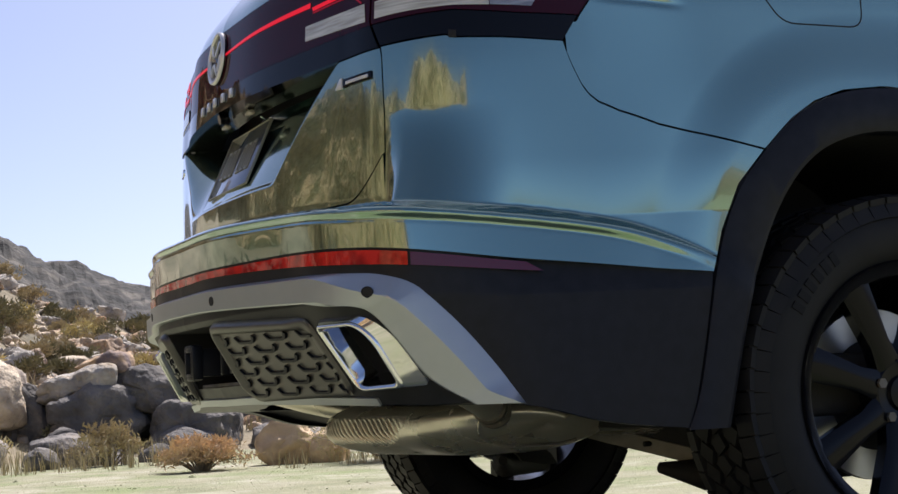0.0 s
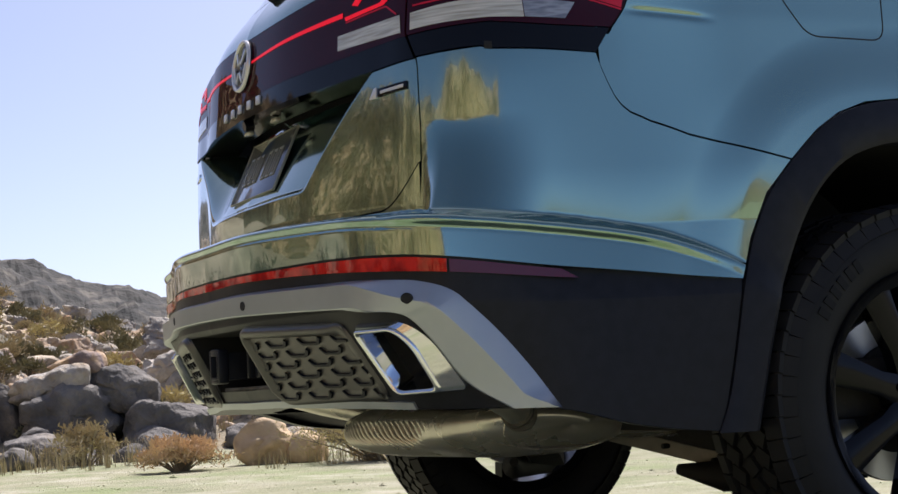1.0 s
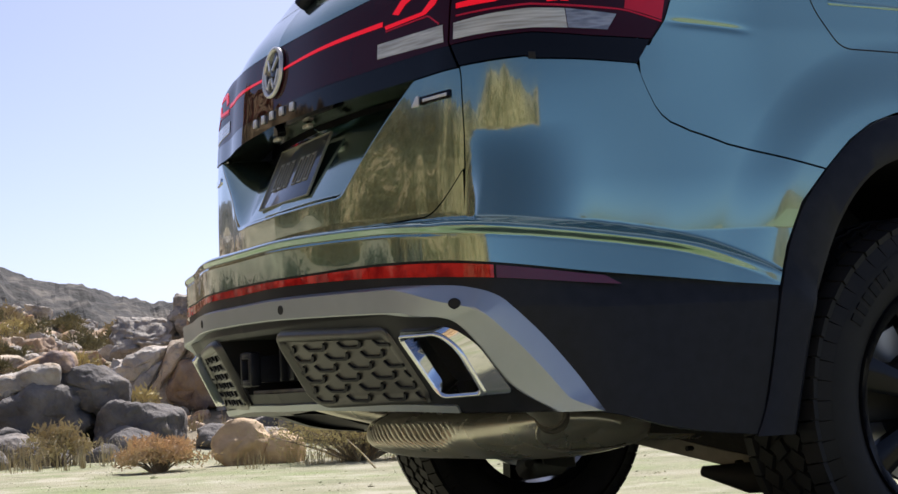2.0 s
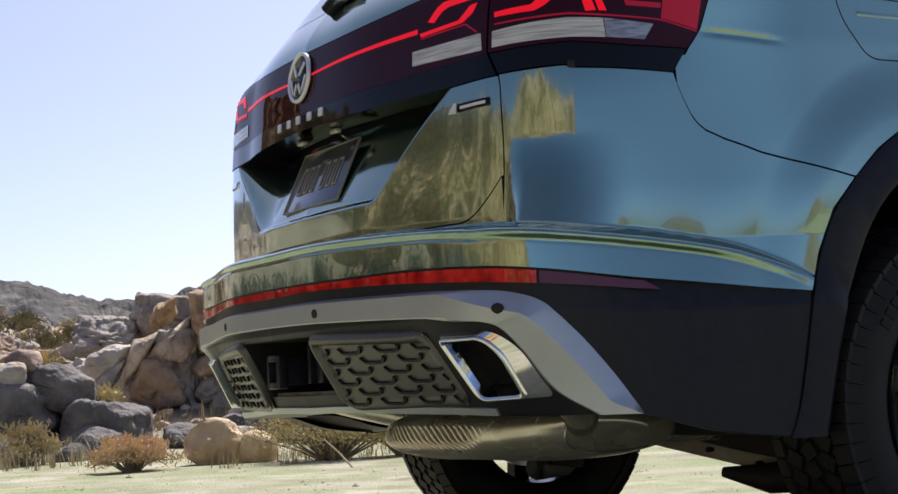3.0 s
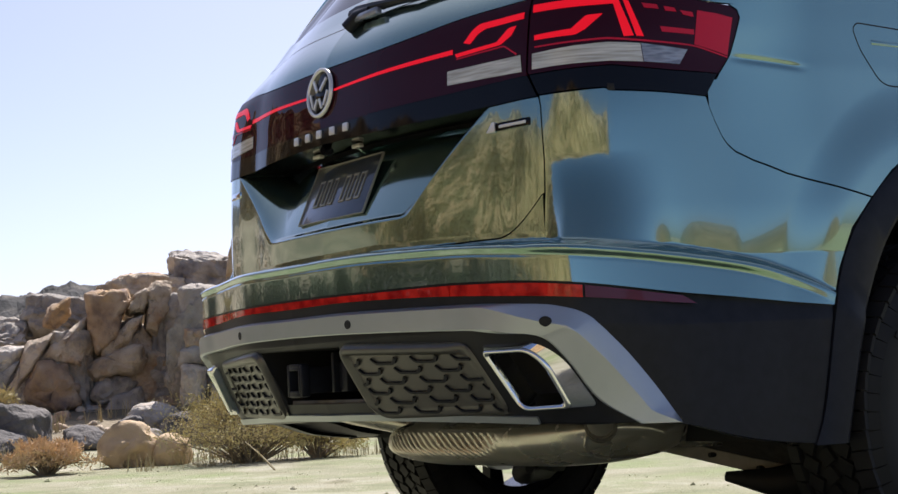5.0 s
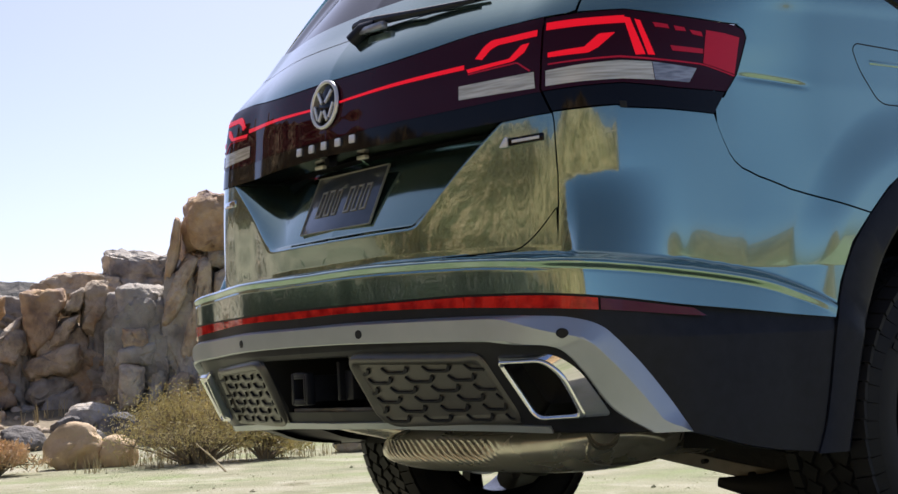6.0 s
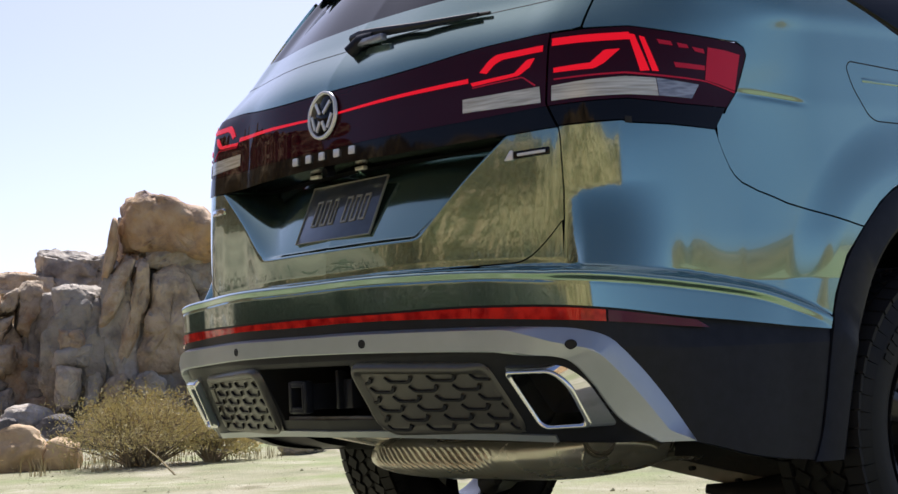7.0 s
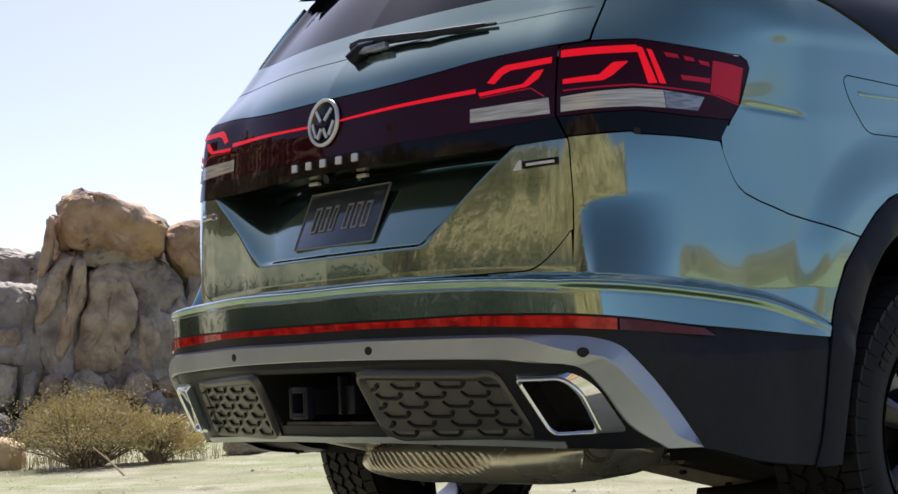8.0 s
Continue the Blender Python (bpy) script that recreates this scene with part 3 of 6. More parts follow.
ribbon("reverse_light", [(.692, 1.151), (.76, 1.157), (.816, 1.160), (.862, 1.155)], [(.691, 1.119), (.76, 1.121), (.82, 1.121), (.864, 1.117)], H, WHITE_LENS, lamps, "clear white reversing light")
ribbon("clear_end", [(.863, 1.155), (.931, 1.141)], [(.865, 1.117), (.916, 1.111)], H, GREY_LENS, lamps, "greyish clear lens")

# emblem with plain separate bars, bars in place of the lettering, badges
emblem_z, emblem_r = 1.181, .057
ring_a = np.linspace(0, 2 * math.pi, 48, endpoint=False)
circ = lambda r: np.stack([r * np.cos(ring_a), emblem_z + r * np.sin(ring_a)], 1)
v, f = rings([circ(emblem_r + .001)] + [circ(emblem_r), circ(emblem_r - .001)], [0.0, .008, .009], True)
emblem = mesh_object("emblem", v, f, GLOSS_BLACK, gate, None, True, "round chrome emblem on a dark disc")
v, f = rings([circ(emblem_r + .001), circ(emblem_r), circ(emblem_r - .006), circ(emblem_r - .007)], [.006, .013, .013, .008])
mesh_object("emblem_ring", v, f, WHITE_BAR, emblem, None, True)
for a, b in (((-.034, .036), (0, -.004)), ((.034, .036), (0, -.004)), ((-.044, .006), (-.020, -.042)), ((.044, .006), (.020, -.042)), ((-.020, -.042), (0, -.008)), ((.020, -.042), (0, -.008))):
    a, b = np.array(a) * .88 + np.array(b) * .12, np.array(a) * .2 + np.array(b) * .8
    t = (b - a) / np.linalg.norm(b - a)
    w = np.array([-t[1], t[0]]) * .0042
    p = np.array([a - w, b - w, b + w, a + w]) + (0, emblem_z)
    raised("emblem_bar", p, .0125, .004, WHITE_BAR, emblem)
for k in range(5):
    c = -.118 + .059 * k
    raised("name_bar", outline([(c - .011, 1.074), (c + .011, 1.074), (c + .011, 1.093), (c - .011, 1.093)], .003, 3), .008, .004, WHITE_BAR, gate, "plain bright bar in place of a letter")
raised("badge_plate", fine(outline([(.603, 1.005), (.683, 1.007), (.683, 1.023), (.603, 1.021)], .002, 3)), .003, .003, GLOSS_BLACK, gate, "small black badge")
raised("badge_bar", fine([(.612, 1.010), (.675, 1.0115), (.675, 1.0175), (.612, 1.016)]), .0042, .002, WHITE_BAR, gate, "plain bright bar in place of lettering")
raised("badge_mark", outline([(.582, 1.003), (.602, 1.003), (.602, 1.024), (.596, 1.024)], .002, 3), .005, .004, WHITE_BAR, gate, "plain bright mark")
raised("badge_plate", fine(outline([(-.655, 1.005), (-.575, 1.003), (-.575, 1.019), (-.655, 1.021)], .002, 3)), .003, .003, CHROME, gate, "small bright badge")

# number plate: leaning in the recess, with bars in place of its signs
plate_m = Matrix.Translation((0, .1480, .954)) @ Matrix.Rotation(math.atan2(.067, .146), 4, "X").inverted()
bm = bmesh.new()
box(bm, (.305, .004, .152), plate_m, .0015)
number_plate = part("number_plate", bm, PLATE, car, "dark number plate with pale bars in a thin frame")
bm = bmesh.new()
for sx, sz, w, h in ((0, .0762, .309, .0024), (0, -.0762, .309, .0024), (.1533, 0, .0024, .155), (-.1533, 0, .0024, .155)):
    box(bm, (w, .006, h), plate_m @ Matrix.Translation((sx, -.001, sz)), .0008)
part("plate_frame", bm, PLATE_BAR, number_plate, "thin metal plate frame")
for k, (cx, w) in enumerate(((-.098, .024), (-.062, .024), (-.028, .018), (.028, .024), (.064, .024), (.100, .024))):
    bm = bmesh.new()
    for dx in (-.4, .4):
        box(bm, (w * .22, .0035, .070), plate_m @ Matrix.Translation((cx + dx * w, -.0035, 0)), .001)
    for dz in (-.032, .032):
        box(bm, (w, .0035, .006), plate_m @ Matrix.Translation((cx, -.0036, dz)), .001)
    part("plate_bar", bm, PLATE_BAR, number_plate, "plain pale bar in place of a sign")
# plate lamps and the camera under the handle strip
for x in (-.105, .085):
    bm = bmesh.new()
    box(bm, (.036, .014, .010), pose(x, .150, 1.047, 0, 0, 0), .003)
    part("plate_lamp", bm, WHITE_LENS, car, "small clear plate lamp")
bm = bmesh.new()
tube(bm, [(0, .125, 1.050), (0, .105, 1.046)], [.013, .011], 14)
part("rear_camera", bm, GLOSS_BLACK, car, "small black rear camera")

# wiper
bm = bmesh.new()
tube(bm, [skin(np.array(.035), np.array(1.326), .008), skin(np.array(.06), np.array(1.346), .015), skin(np.array(.11), np.array(1.351), .015)], [.020, .018, .013], 12)
wiper = part("wiper", bm, PLASTIC, car, "black rear wiper at rest")
bm = bmesh.new()
tube(bm, [skin(np.array(a), np.array(b), c) for a, b, c in ((.012, 1.362, .014), (.05, 1.362, .018), (.12, 1.357, .018), (.28, 1.346, .015), (.47, 1.346, .011))], [.013, .014, .012, .009, .005], 8)
part("wiper_arm", bm, PLASTIC, wiper)
bm = bmesh.new()
tube(bm, [skin(np.array(a), np.array(b), .007) for a, b in ((.10, 1.377), (.25, 1.364), (.40, 1.353), (.50, 1.348))], .004, 6)
part("wiper_blade", bm, RUBBER, wiper)
bm = bmesh.new()
box(bm, (.10, .02, .018), Matrix.Translation(Vector(skin(np.array(.11), np.array(1.340), .015))), .005)
part("wiper_cap", bm, GREY_LENS, wiper, "pale reflecting wiper cap")

# side panels
QLOW = straight([(u, z + .002) for u, z in SEAM] + [(1.418, .893), (1.472, .926), (1.537, .948), (1.63, .957), (1.72, .948), (1.79, .926), (1.84, .893), (1.91, .835), (1.98, .77), (2.03, .69), (2.06, .61), (2.08, .48), (2.10, .42), (4.4, .42)])
SILL = straight([(.75, 1.62), (1.0, 1.54), (1.263, 1.384), (1.34, 1.361), (1.429, 1.323), (1.518, 1.284), (1.589, 1.257), (1.8, 1.225), (4.4, 1.19)])
for s in (1, -1):
    q1 = patch(lambda z: LAMP_RIGHT(np.maximum(z, 1.047)) + .0035, const(1.62), QLOW, lambda u: np.minimum(1.236, SILL(u)), 240, 120)
    q3 = patch(const(1.62), const(4.3), QLOW, lambda u: np.minimum(1.236, SILL(u)), 120, 24)
    q2 = patch(lambda z: GATE_SIDE(np.maximum(z, 1.2741)) + .003, const(1.62), straight([(.74, 1.2735), (.827, 1.2725), (.911, 1.2545), (1.0, 1.2395), (1.03, 1.236), (4.3, 1.236)]),
               lambda u: np.maximum(SILL(u), 1.2365), 90, 40)
    piece = joined(q1, q2, q3)
    strip = patch(const(1.0), const(1.7), plus(SILL, -.02), plus(SILL, .02), 70, 5, -.014, 0)
    panel("inner_sill_strip", strip if s > 0 else mirrored(strip), DARK, car, "dark strip under the window edge")
    quarter = panel("side_panel", piece if s > 0 else mirrored(piece), PAINT, car, "glossy green-grey painted body side")
    glass = patch(lambda z: curve([(1.2, 1.66), (1.257, 1.59), (1.321, 1.43), (1.382, 1.265), (1.62, .95), (1.70, .90)])(z) + .004, const(4.0),
                  lambda u: SILL(u) + .004, const(1.66), 70, 24, -.004)
    panel("side_window", glass if s > 0 else mirrored(glass), GLASS_DARK, car, "dark tinted side window")
    fd = outline([(1.425, 1.074), (1.60, 1.070), (1.60, 1.190), (1.358, 1.205), (1.344, 1.192), (1.362, 1.150)], [.03, .03, .03, .01, .01, .04], 6)
    if s > 0:
        poly = fine(fd, .012)
        v, f = rings([inset(poly, -.0014), inset(poly, -.0008), inset(poly, .0008), inset(poly, .0014)], [.0003, .0008, .0008, .0003])
        door_ob = mesh_object("fuel_door_gap", v, f, DARK, car, None, True, "thin dark gap round the fuel door")
        hp = outline([(1.40, 1.160), (1.60, 1.156), (1.60, 1.164), (1.40, 1.171)], .004, 3)
        v, f = rings([fine(hp, .01), inset(fine(hp, .01), .0015)], [.0005, .0015], True)
        mesh_object("fuel_door_pull", v, f, PAINT, car, None, True, "pressed pull of the fuel door")

for s in (1, -1):
    raised("lamp_drain", np.array([(.812, 1.062), (.822, 1.060), (.822, 1.074), (.812, 1.076)]) if s > 0 else np.array([(-.822, 1.060), (-.812, 1.062), (-.812, 1.076), (-.822, 1.074)]),
           .003, .003, DARK, lamps[s], "small dark notch")

# wheel-arch cladding
arch_out = [(1.150, .335), (1.171, .385), (1.192, .486), (1.216, .613), (1.240, .690), (1.285, .773), (1.350, .833), (1.418, .891), (1.472, .924), (1.537, .946), (1.63, .955)]
arch_in = [(1.225, .335), (1.240, .391), (1.266, .485), (1.300, .588), (1.340, .672), (1.379, .738), (1.425, .795), (1.485, .841), (1.567, .866), (1.63, .871)]
arch_out += [(3.26 - u, z) for u, z in reversed(arch_out[:-1])]
arch_in += [(3.26 - u, z) for u, z in reversed(arch_in[:-1])]


def smooth_line(points, n):
    p = resample(points, n)
    for _ in range(3):
        p[1:-1] = .25 * p[:-2] + .5 * p[1:-1] + .25 * p[2:]
    return p


def arch(shift):
    n = 70
    o, i = smooth_line(arch_out, n) + (shift, 0), smooth_line(arch_in, n) + (shift, 0)
    m1, m2 = o * .8 + i * .2, o * .12 + i * .88
    verts, faces = [], []
    for line, out in ((o, -.012), (o + (i - o) * .01, .002), (m1, .008), (m2, .010), (i, .005)):
        verts += list(skin(line[:, 0], line[:, 1], np.zeros(n) + out))
    edge = skin(i[:, 0], i[:, 1], np.zeros(n) + .005)
    verts += [e - np.array((.05, 0, 0)) for e in edge]
    for k in range(5):
        for q in range(n - 1):
            faces.append((k * n + q + 1, k * n + q, (k + 1) * n + q, (k + 1) * n + q + 1))
    return verts, faces, edge


for shift in (0, 2.99):
    for s in (1, -1):
        v, f, edge = arch(shift if shift == 0 else 2.0)
        if shift:
            v = [np.array((p[0], p[1] + .99, p[2])) for p in v]
            edge = edge + (0, .99, 0)
        n = len(edge)
        if s < 0:
            v, f = [(-p[0], p[1], p[2]) for p in v], [tuple(reversed(q)) for q in f]
        ob = mesh_object("wheel_arch_trim", v, f, PLASTIC, car, None, True, "matt black plastic wheel-arch cladding")
        ob.data.set_sharp_from_angle(angle=radians(30))
        well = []
        for dx in (.045, .50):
            for e in edge:
                well.append((s * (e[0] - dx), e[1], e[2]))
        fw = [(q, q + 1, n + q + 1, n + q) for q in range(n - 1)]
        fw.append(tuple(range(n, 2 * n)))
        mesh_object("wheel_well", well, fw, DARK, car, None, False, "dark wheel-well liner")

# ---- lower bumper ----


def inside(poly, p):
    x, y = p
    hit = False
    for (x1, y1), (x2, y2) in zip(poly, np.roll(poly, -1, axis=0)):
        if (y1 > y) != (y2 > y) and x < (x2 - x1) * (y - y1) / (y2 - y1) + x1:
            hit = not hit
    return hit


ex_outer = [(.640, .434), (.794, .439), (.768, .535), (.735, .568), (.604, .568)]
ex_hole = [(.650, .446), (.738, .449), (.731, .525), (.712, .555), (.622, .555)]
ex_mid = [(.644, .439), (.750, .441), (.742, .533), (.718, .563), (.611, .563)]
hitch_hole = [(-.19, .458), (.19, .458), (.19, .584), (-.19, .584)]


def cut(piece, holes):
    """Takes away the faces whose middle lies in one of the holes of (x, z) of the skin."""
    v, f, n = piece
    keep = []
    for q in f:
        c = np.mean([v[i] for i in q], axis=0)
        if not any(inside(h, (c[0], c[2])) for h in holes):
            keep.append(q)
    return v, keep, n


def on_plan(poly):
    p = skin(np.array(poly)[:, 0], np.array(poly)[:, 1])
    return p[:, (0, 2)]


ex_right = on_plan(inset(outline(ex_outer, .02), .004))
fascia = patch(lambda z: -ARCH_REAR(z), ARCH_REAR, BOTTOM, plus(PAINT_LOW, .006), 300, 60, -.003, .03,
               push=lambda u, z: .15 * np.clip(z - .588, 0, .1) * ease((np.abs(u) - .84) / .12))
fascia = cut(fascia, [on_plan(hitch_hole), ex_right, ex_right * (-1, 1)])
lower = panel("lower_bumper", fascia, PLASTIC, car, "matt black plastic lower bumper")
# underside of the bumper
us = np.linspace(-1.14, 1.14, 80)
edge = skin(us, BOTTOM(us))
v = [p for p in edge] + [np.array((p[0] * .95, p[1] + .16, p[2] - .004)) for p in edge]
mesh_object("bumper_underside", v, [(i, i + 1, 81 + i, 80 + i) for i in range(79)], PLASTIC, lower, None, True)

panel("lower_lip", patch(const(-.66), const(.66), plus(BOTTOM, .000), plus(BOTTOM, .014), 120, 4, .002, .010), SILVER, lower, "thin satin silver lower lip")

# reflectors
REFL_LOW = lambda u: curve([(0, .677), (.266, .678), (.566, .668), (.819, .648), (.96, .627), (1.1, .62)])(np.abs(u))
refl_top = plus(PAINT_LOW, -.004)
for a, b, mat, lab in ((-.816, -.535, REFLECTOR, "red reflector strip"), (-.533, .533, REFLECTOR, "long red reflector strip"), (.535, .816, REFLECTOR, "red reflector strip")):
    panel("reflector", patch(const(a), const(b), REFL_LOW, refl_top, 60, 5, .002, .006), mat, car, lab)
end = patch(const(.819), straight([(.62, .962), (.655, .925)]), REFL_LOW, refl_top, 24, 5, .002, .006)
panel("reflector", end, REFL_DARK, car, "dark red end of the reflector strip")
panel("reflector", mirrored(end), REFL_DARK, car, "dark red end of the reflector strip")

# silver guard, an upside-down U with a chamfered outer edge
outer = [(0, .657), (.265, .657), (.565, .651), (.72, .644), (.784, .635), (.826, .613), (.852, .564), (.884, .485), (.920, .397)]
innerl = [(0, .612), (.262, .609), (.561, .599), (.690, .592), (.735, .587), (.758, .573), (.776, .531), (.799, .455), (.848, .402)]


def dense(points):
    p = np.array(points, float)
    t = np.arange(len(p))
    s = np.linspace(0, len(p) - 1, 97)
    q = np.stack([curve(list(zip(t, p[:, 0])))(s), curve(list(zip(t, p[:, 1])))(s)], 1)
    return np.r_[(q * (-1, 1))[:0:-1], q]


lo, li = dense(outer), dense(innerl)
run = np.gradient(lo, axis=0)
run = run / np.linalg.norm(run, axis=1, keepdims=True)
lf = lo + np.stack([run[:, 1], -run[:, 0]], 1) * ((.007 + .029 * ease((np.abs(lo[:, 0]) - .62) / .16)) * (.15 + .85 * ease((lo[:, 1] - .395) / .05)))[:, None]
lf[:, 1] = np.maximum(lf[:, 1], .399)
n = len(lo)
verts, faces = [], []
for line, out in ((lo, -.010), (lo, -.004), (lo + (lf - lo) * .94, .0142), (lf, .0150), (li + (lf - li) * .06, .0150), (li, .0135), (li, -.008)):
    verts += list(skin(line[:, 0], line[:, 1], np.zeros(n) + out))
for k in range(6):
    for q in range(n - 1):
        faces.append(((k + 1) * n + q, (k + 1) * n + q + 1, k * n + q + 1, k * n + q))
guard = mesh_object("bumper_guard", verts, faces, SILVER, car, None, True, "satin silver bumper guard")
guard.data.set_sharp_from_angle(angle=radians(17))

for u, z in ((.763, .606), (.262, .630), (-.262, .630), (-.763, .606)):
    a = np.linspace(0, 2 * math.pi, 24, endpoint=False)
    c = lambda r: np.stack([u + r * np.cos(a), z + r * np.sin(a)], 1)
    v, f = rings([c(.0098), c(.0094), c(.0080), c(.0077)], [.0145, .0162, .0162, .0152])
    sensor = mesh_object("parking_sensor", v, f, PLASTIC, car, None, True, "round parking sensor in a dark ring")
    v, f = rings([c(.0079), c(.0070)], [.0154, .0156], True)
    mesh_object("sensor_face", v, f, DARK, sensor, None, True)

# grille panels with raised ribs
gr = [(.212, .424), (.590, .428), (.552, .571), (.500, .574), (.195, .586)]
for s in (1, -1):
    base = outline(gr, [.05, .03, .04, .05, .035], 6)
    base = fine(base, .014)
    o = base if s > 0 else (base * (-1, 1))[::-1]
    # the rim stands proud on the inner and upper sides and runs out into the bumper on the others
    lift = .10 + .90 * ease((.592 - (o[:, 1] - .428) * .266 - np.abs(o[:, 0])) / .07) * ease((o[:, 1] - .426) / .03)
    v, f = rings([inset(o, -.004), o, inset(o, .006), inset(o, .012), inset(o, .020)], [-.004, .002 + .008 * lift, .002 + .011 * lift, .002 + .010 * lift, .0015])
    g = mesh_object("grille_panel", v, f, GRILLE, car, None, True, "dark textured grille panel in a raised rim")
    piece = patch(straight([(.42, .212), (.46, .203), (.59, .200)]), straight([(.42, .588), (.50, .572), (.57, .552)]), const(.428), straight([(.19, .583), (.50, .572), (.6, .568)]), 40, 16, .0015, 0)
    panel("grille_floor", piece if s > 0 else mirrored(piece), GRILLE, g)
    for row in range(6):
        zr = .5445 - .0213 * row
        for col in range(-1, 4):
            ur = .288 + .107 * col - (.054 if row % 2 else 0)
            mid = resample([(ur, zr + .0115), (ur + .007, zr + .0035), (ur + .013, zr), (ur + .052, zr - .001), (ur + .060, zr + .0005), (ur + .068, zr + .0105)], 15)
            wide = np.interp(np.arange(15), [0, 3, 9, 12, 14], [.0012, .0020, .0022, .0030, .0036])[:, None]
            keep = (mid[:, 0] > .222 + (zr < .47) * .006) & (mid[:, 0] < .585 - (zr - .428) * .266)
            if keep.sum() < 4:
                continue
            mid, wide = mid[keep], wide[keep]
            run_ = np.gradient(mid, axis=0)
            side_ = np.stack([-run_[:, 1], run_[:, 0]], 1) / np.linalg.norm(run_, axis=1, keepdims=True)
            top, low = mid + side_ * wide, mid - side_ * wide
            if s < 0:
                top, low = (top * (-1, 1))[::-1], (low * (-1, 1))[::-1]
            v, f = strip_between(top, low, .0070, .0058)
            # darker plastic than the floor, to put the shade of the ribs in
            rib = mesh_object("grille_rib", v, f, PLASTIC, g, None, False)

# exhaust finishers
for s in (1, -1):
    lo_, mi, ho = [outline(q, r, 7) for q, r in ((ex_outer, [.015, .012, .03, .03, .012]), (ex_mid, [.02, .012, .03, .03, .012]), (ex_hole, [.02, .012, .03, .03, .010]))]
    if s < 0:
        lo_, mi, ho = [(q * (-1, 1))[::-1] for q in (lo_, mi, ho)]
    v, f = rings([lo_, lo_ + (mi - lo_) * .06, mi], [-.004, .003, .012])
    tip = mesh_object("exhaust_finisher", v, f, CHROME, car, None, True, "bright chrome exhaust finisher with a dark mouth")
    tip.data.set_sharp_from_angle(angle=radians(32))
    v, f = rings([mi, mi + (ho - mi) * .12, mi + (ho - mi) * .42, mi + (ho - mi) * .68, ho], [.011, .0165, .0185, .0175, .012])
    mesh_object("finisher_rim", v, f, RIM_CHROME, tip, None, True, "bright rounded chrome rim")
    v, f = rings([ho, inset(ho, .0015), inset(ho, .005)], [.0125, .002, -.030])
    mesh_object("finisher_wall", v, f, CHROME, tip, None, True)
    back = inset(ho, .005)
    v, f = rings([back, back + 0, inset(ho, .016)], [-.030, -.031, -.10], True)
    mesh_object("finisher_mouth", v, f, DARK, tip, None, True, "dark inside")

# hitch recess and receiver
v, f = [], []
hp = fine(np.array(hitch_hole), .03)
p0 = skin(hp[:, 0], hp[:, 1], np.zeros(len(hp)) - .002)
p1 = p0 * (1, 0, 1) + (0, .30, 0)
m = len(hp)
v = list(p0) + list(p1)
f = [(i, (i + 1) % m, m + (i + 1) % m, m + i) for i in range(m)] + [tuple(range(m, 2 * m))]
mesh_object("hitch_recess", v, f, DARK, car, None, False, "dark hollow round the tow hitch")
bm = bmesh.new()
for x, z, w, h in ((-.037, 0, .010, .084), (.037, 0, .010, .084), (0, .037, .064, .010), (0, -.037, .064, .010)):
    box(bm, (w * .68, .16, h * .72), pose(-.042 + x * .68, .105, .515 + z * .72), .002)
hitch = part("hitch_receiver", bm, PLASTIC, car, "square black tow-hitch receiver")
bm = bmesh.new()
for x, z, w, h in ((-.046, 0, .016, .104), (.046, 0, .016, .104), (0, .046, .080, .016), (0, -.046, .080, .016)):
    box(bm, (w * .68, .024, h * .72), pose(-.042 + x * .68, .038, .515 + z * .72), .004)
part("receiver_collar", bm, PLASTIC, hitch)
bm = bmesh.new()
box(bm, (.050, .05, .07), pose(.075, .11, .52), .006)
box(bm, (.012, .03, .09), pose(.062, .085, .53), .003)
part("trailer_socket", bm, PLASTIC, hitch, "black trailer socket")
bm = bmesh.new()
box(bm, (.36, .02, .012), pose(0, .10, .462), .003)
part("hitch_bracket", bm, CAST, hitch, "bare metal bracket")

# ---- wheels ----
R_TYRE, R_RIM, TYRE_W = .377, .243, .240


def revolve(bm, profile, seg=72, close=False):
    """Turns (x, r) points round the x axis."""
    loops = []
    for k in range(seg):
        a = 2 * math.pi * k / seg
        loops.append([bm.verts.new((x, r * math.cos(a), r * math.sin(a))) for x, r in profile])
    for k in range(seg):
        a, b = loops[k], loops[(k + 1) % seg]
        for i in range(len(profile) - 1):
            bm.faces.new((a[i], b[i], b[i + 1], a[i + 1]))
    return bm


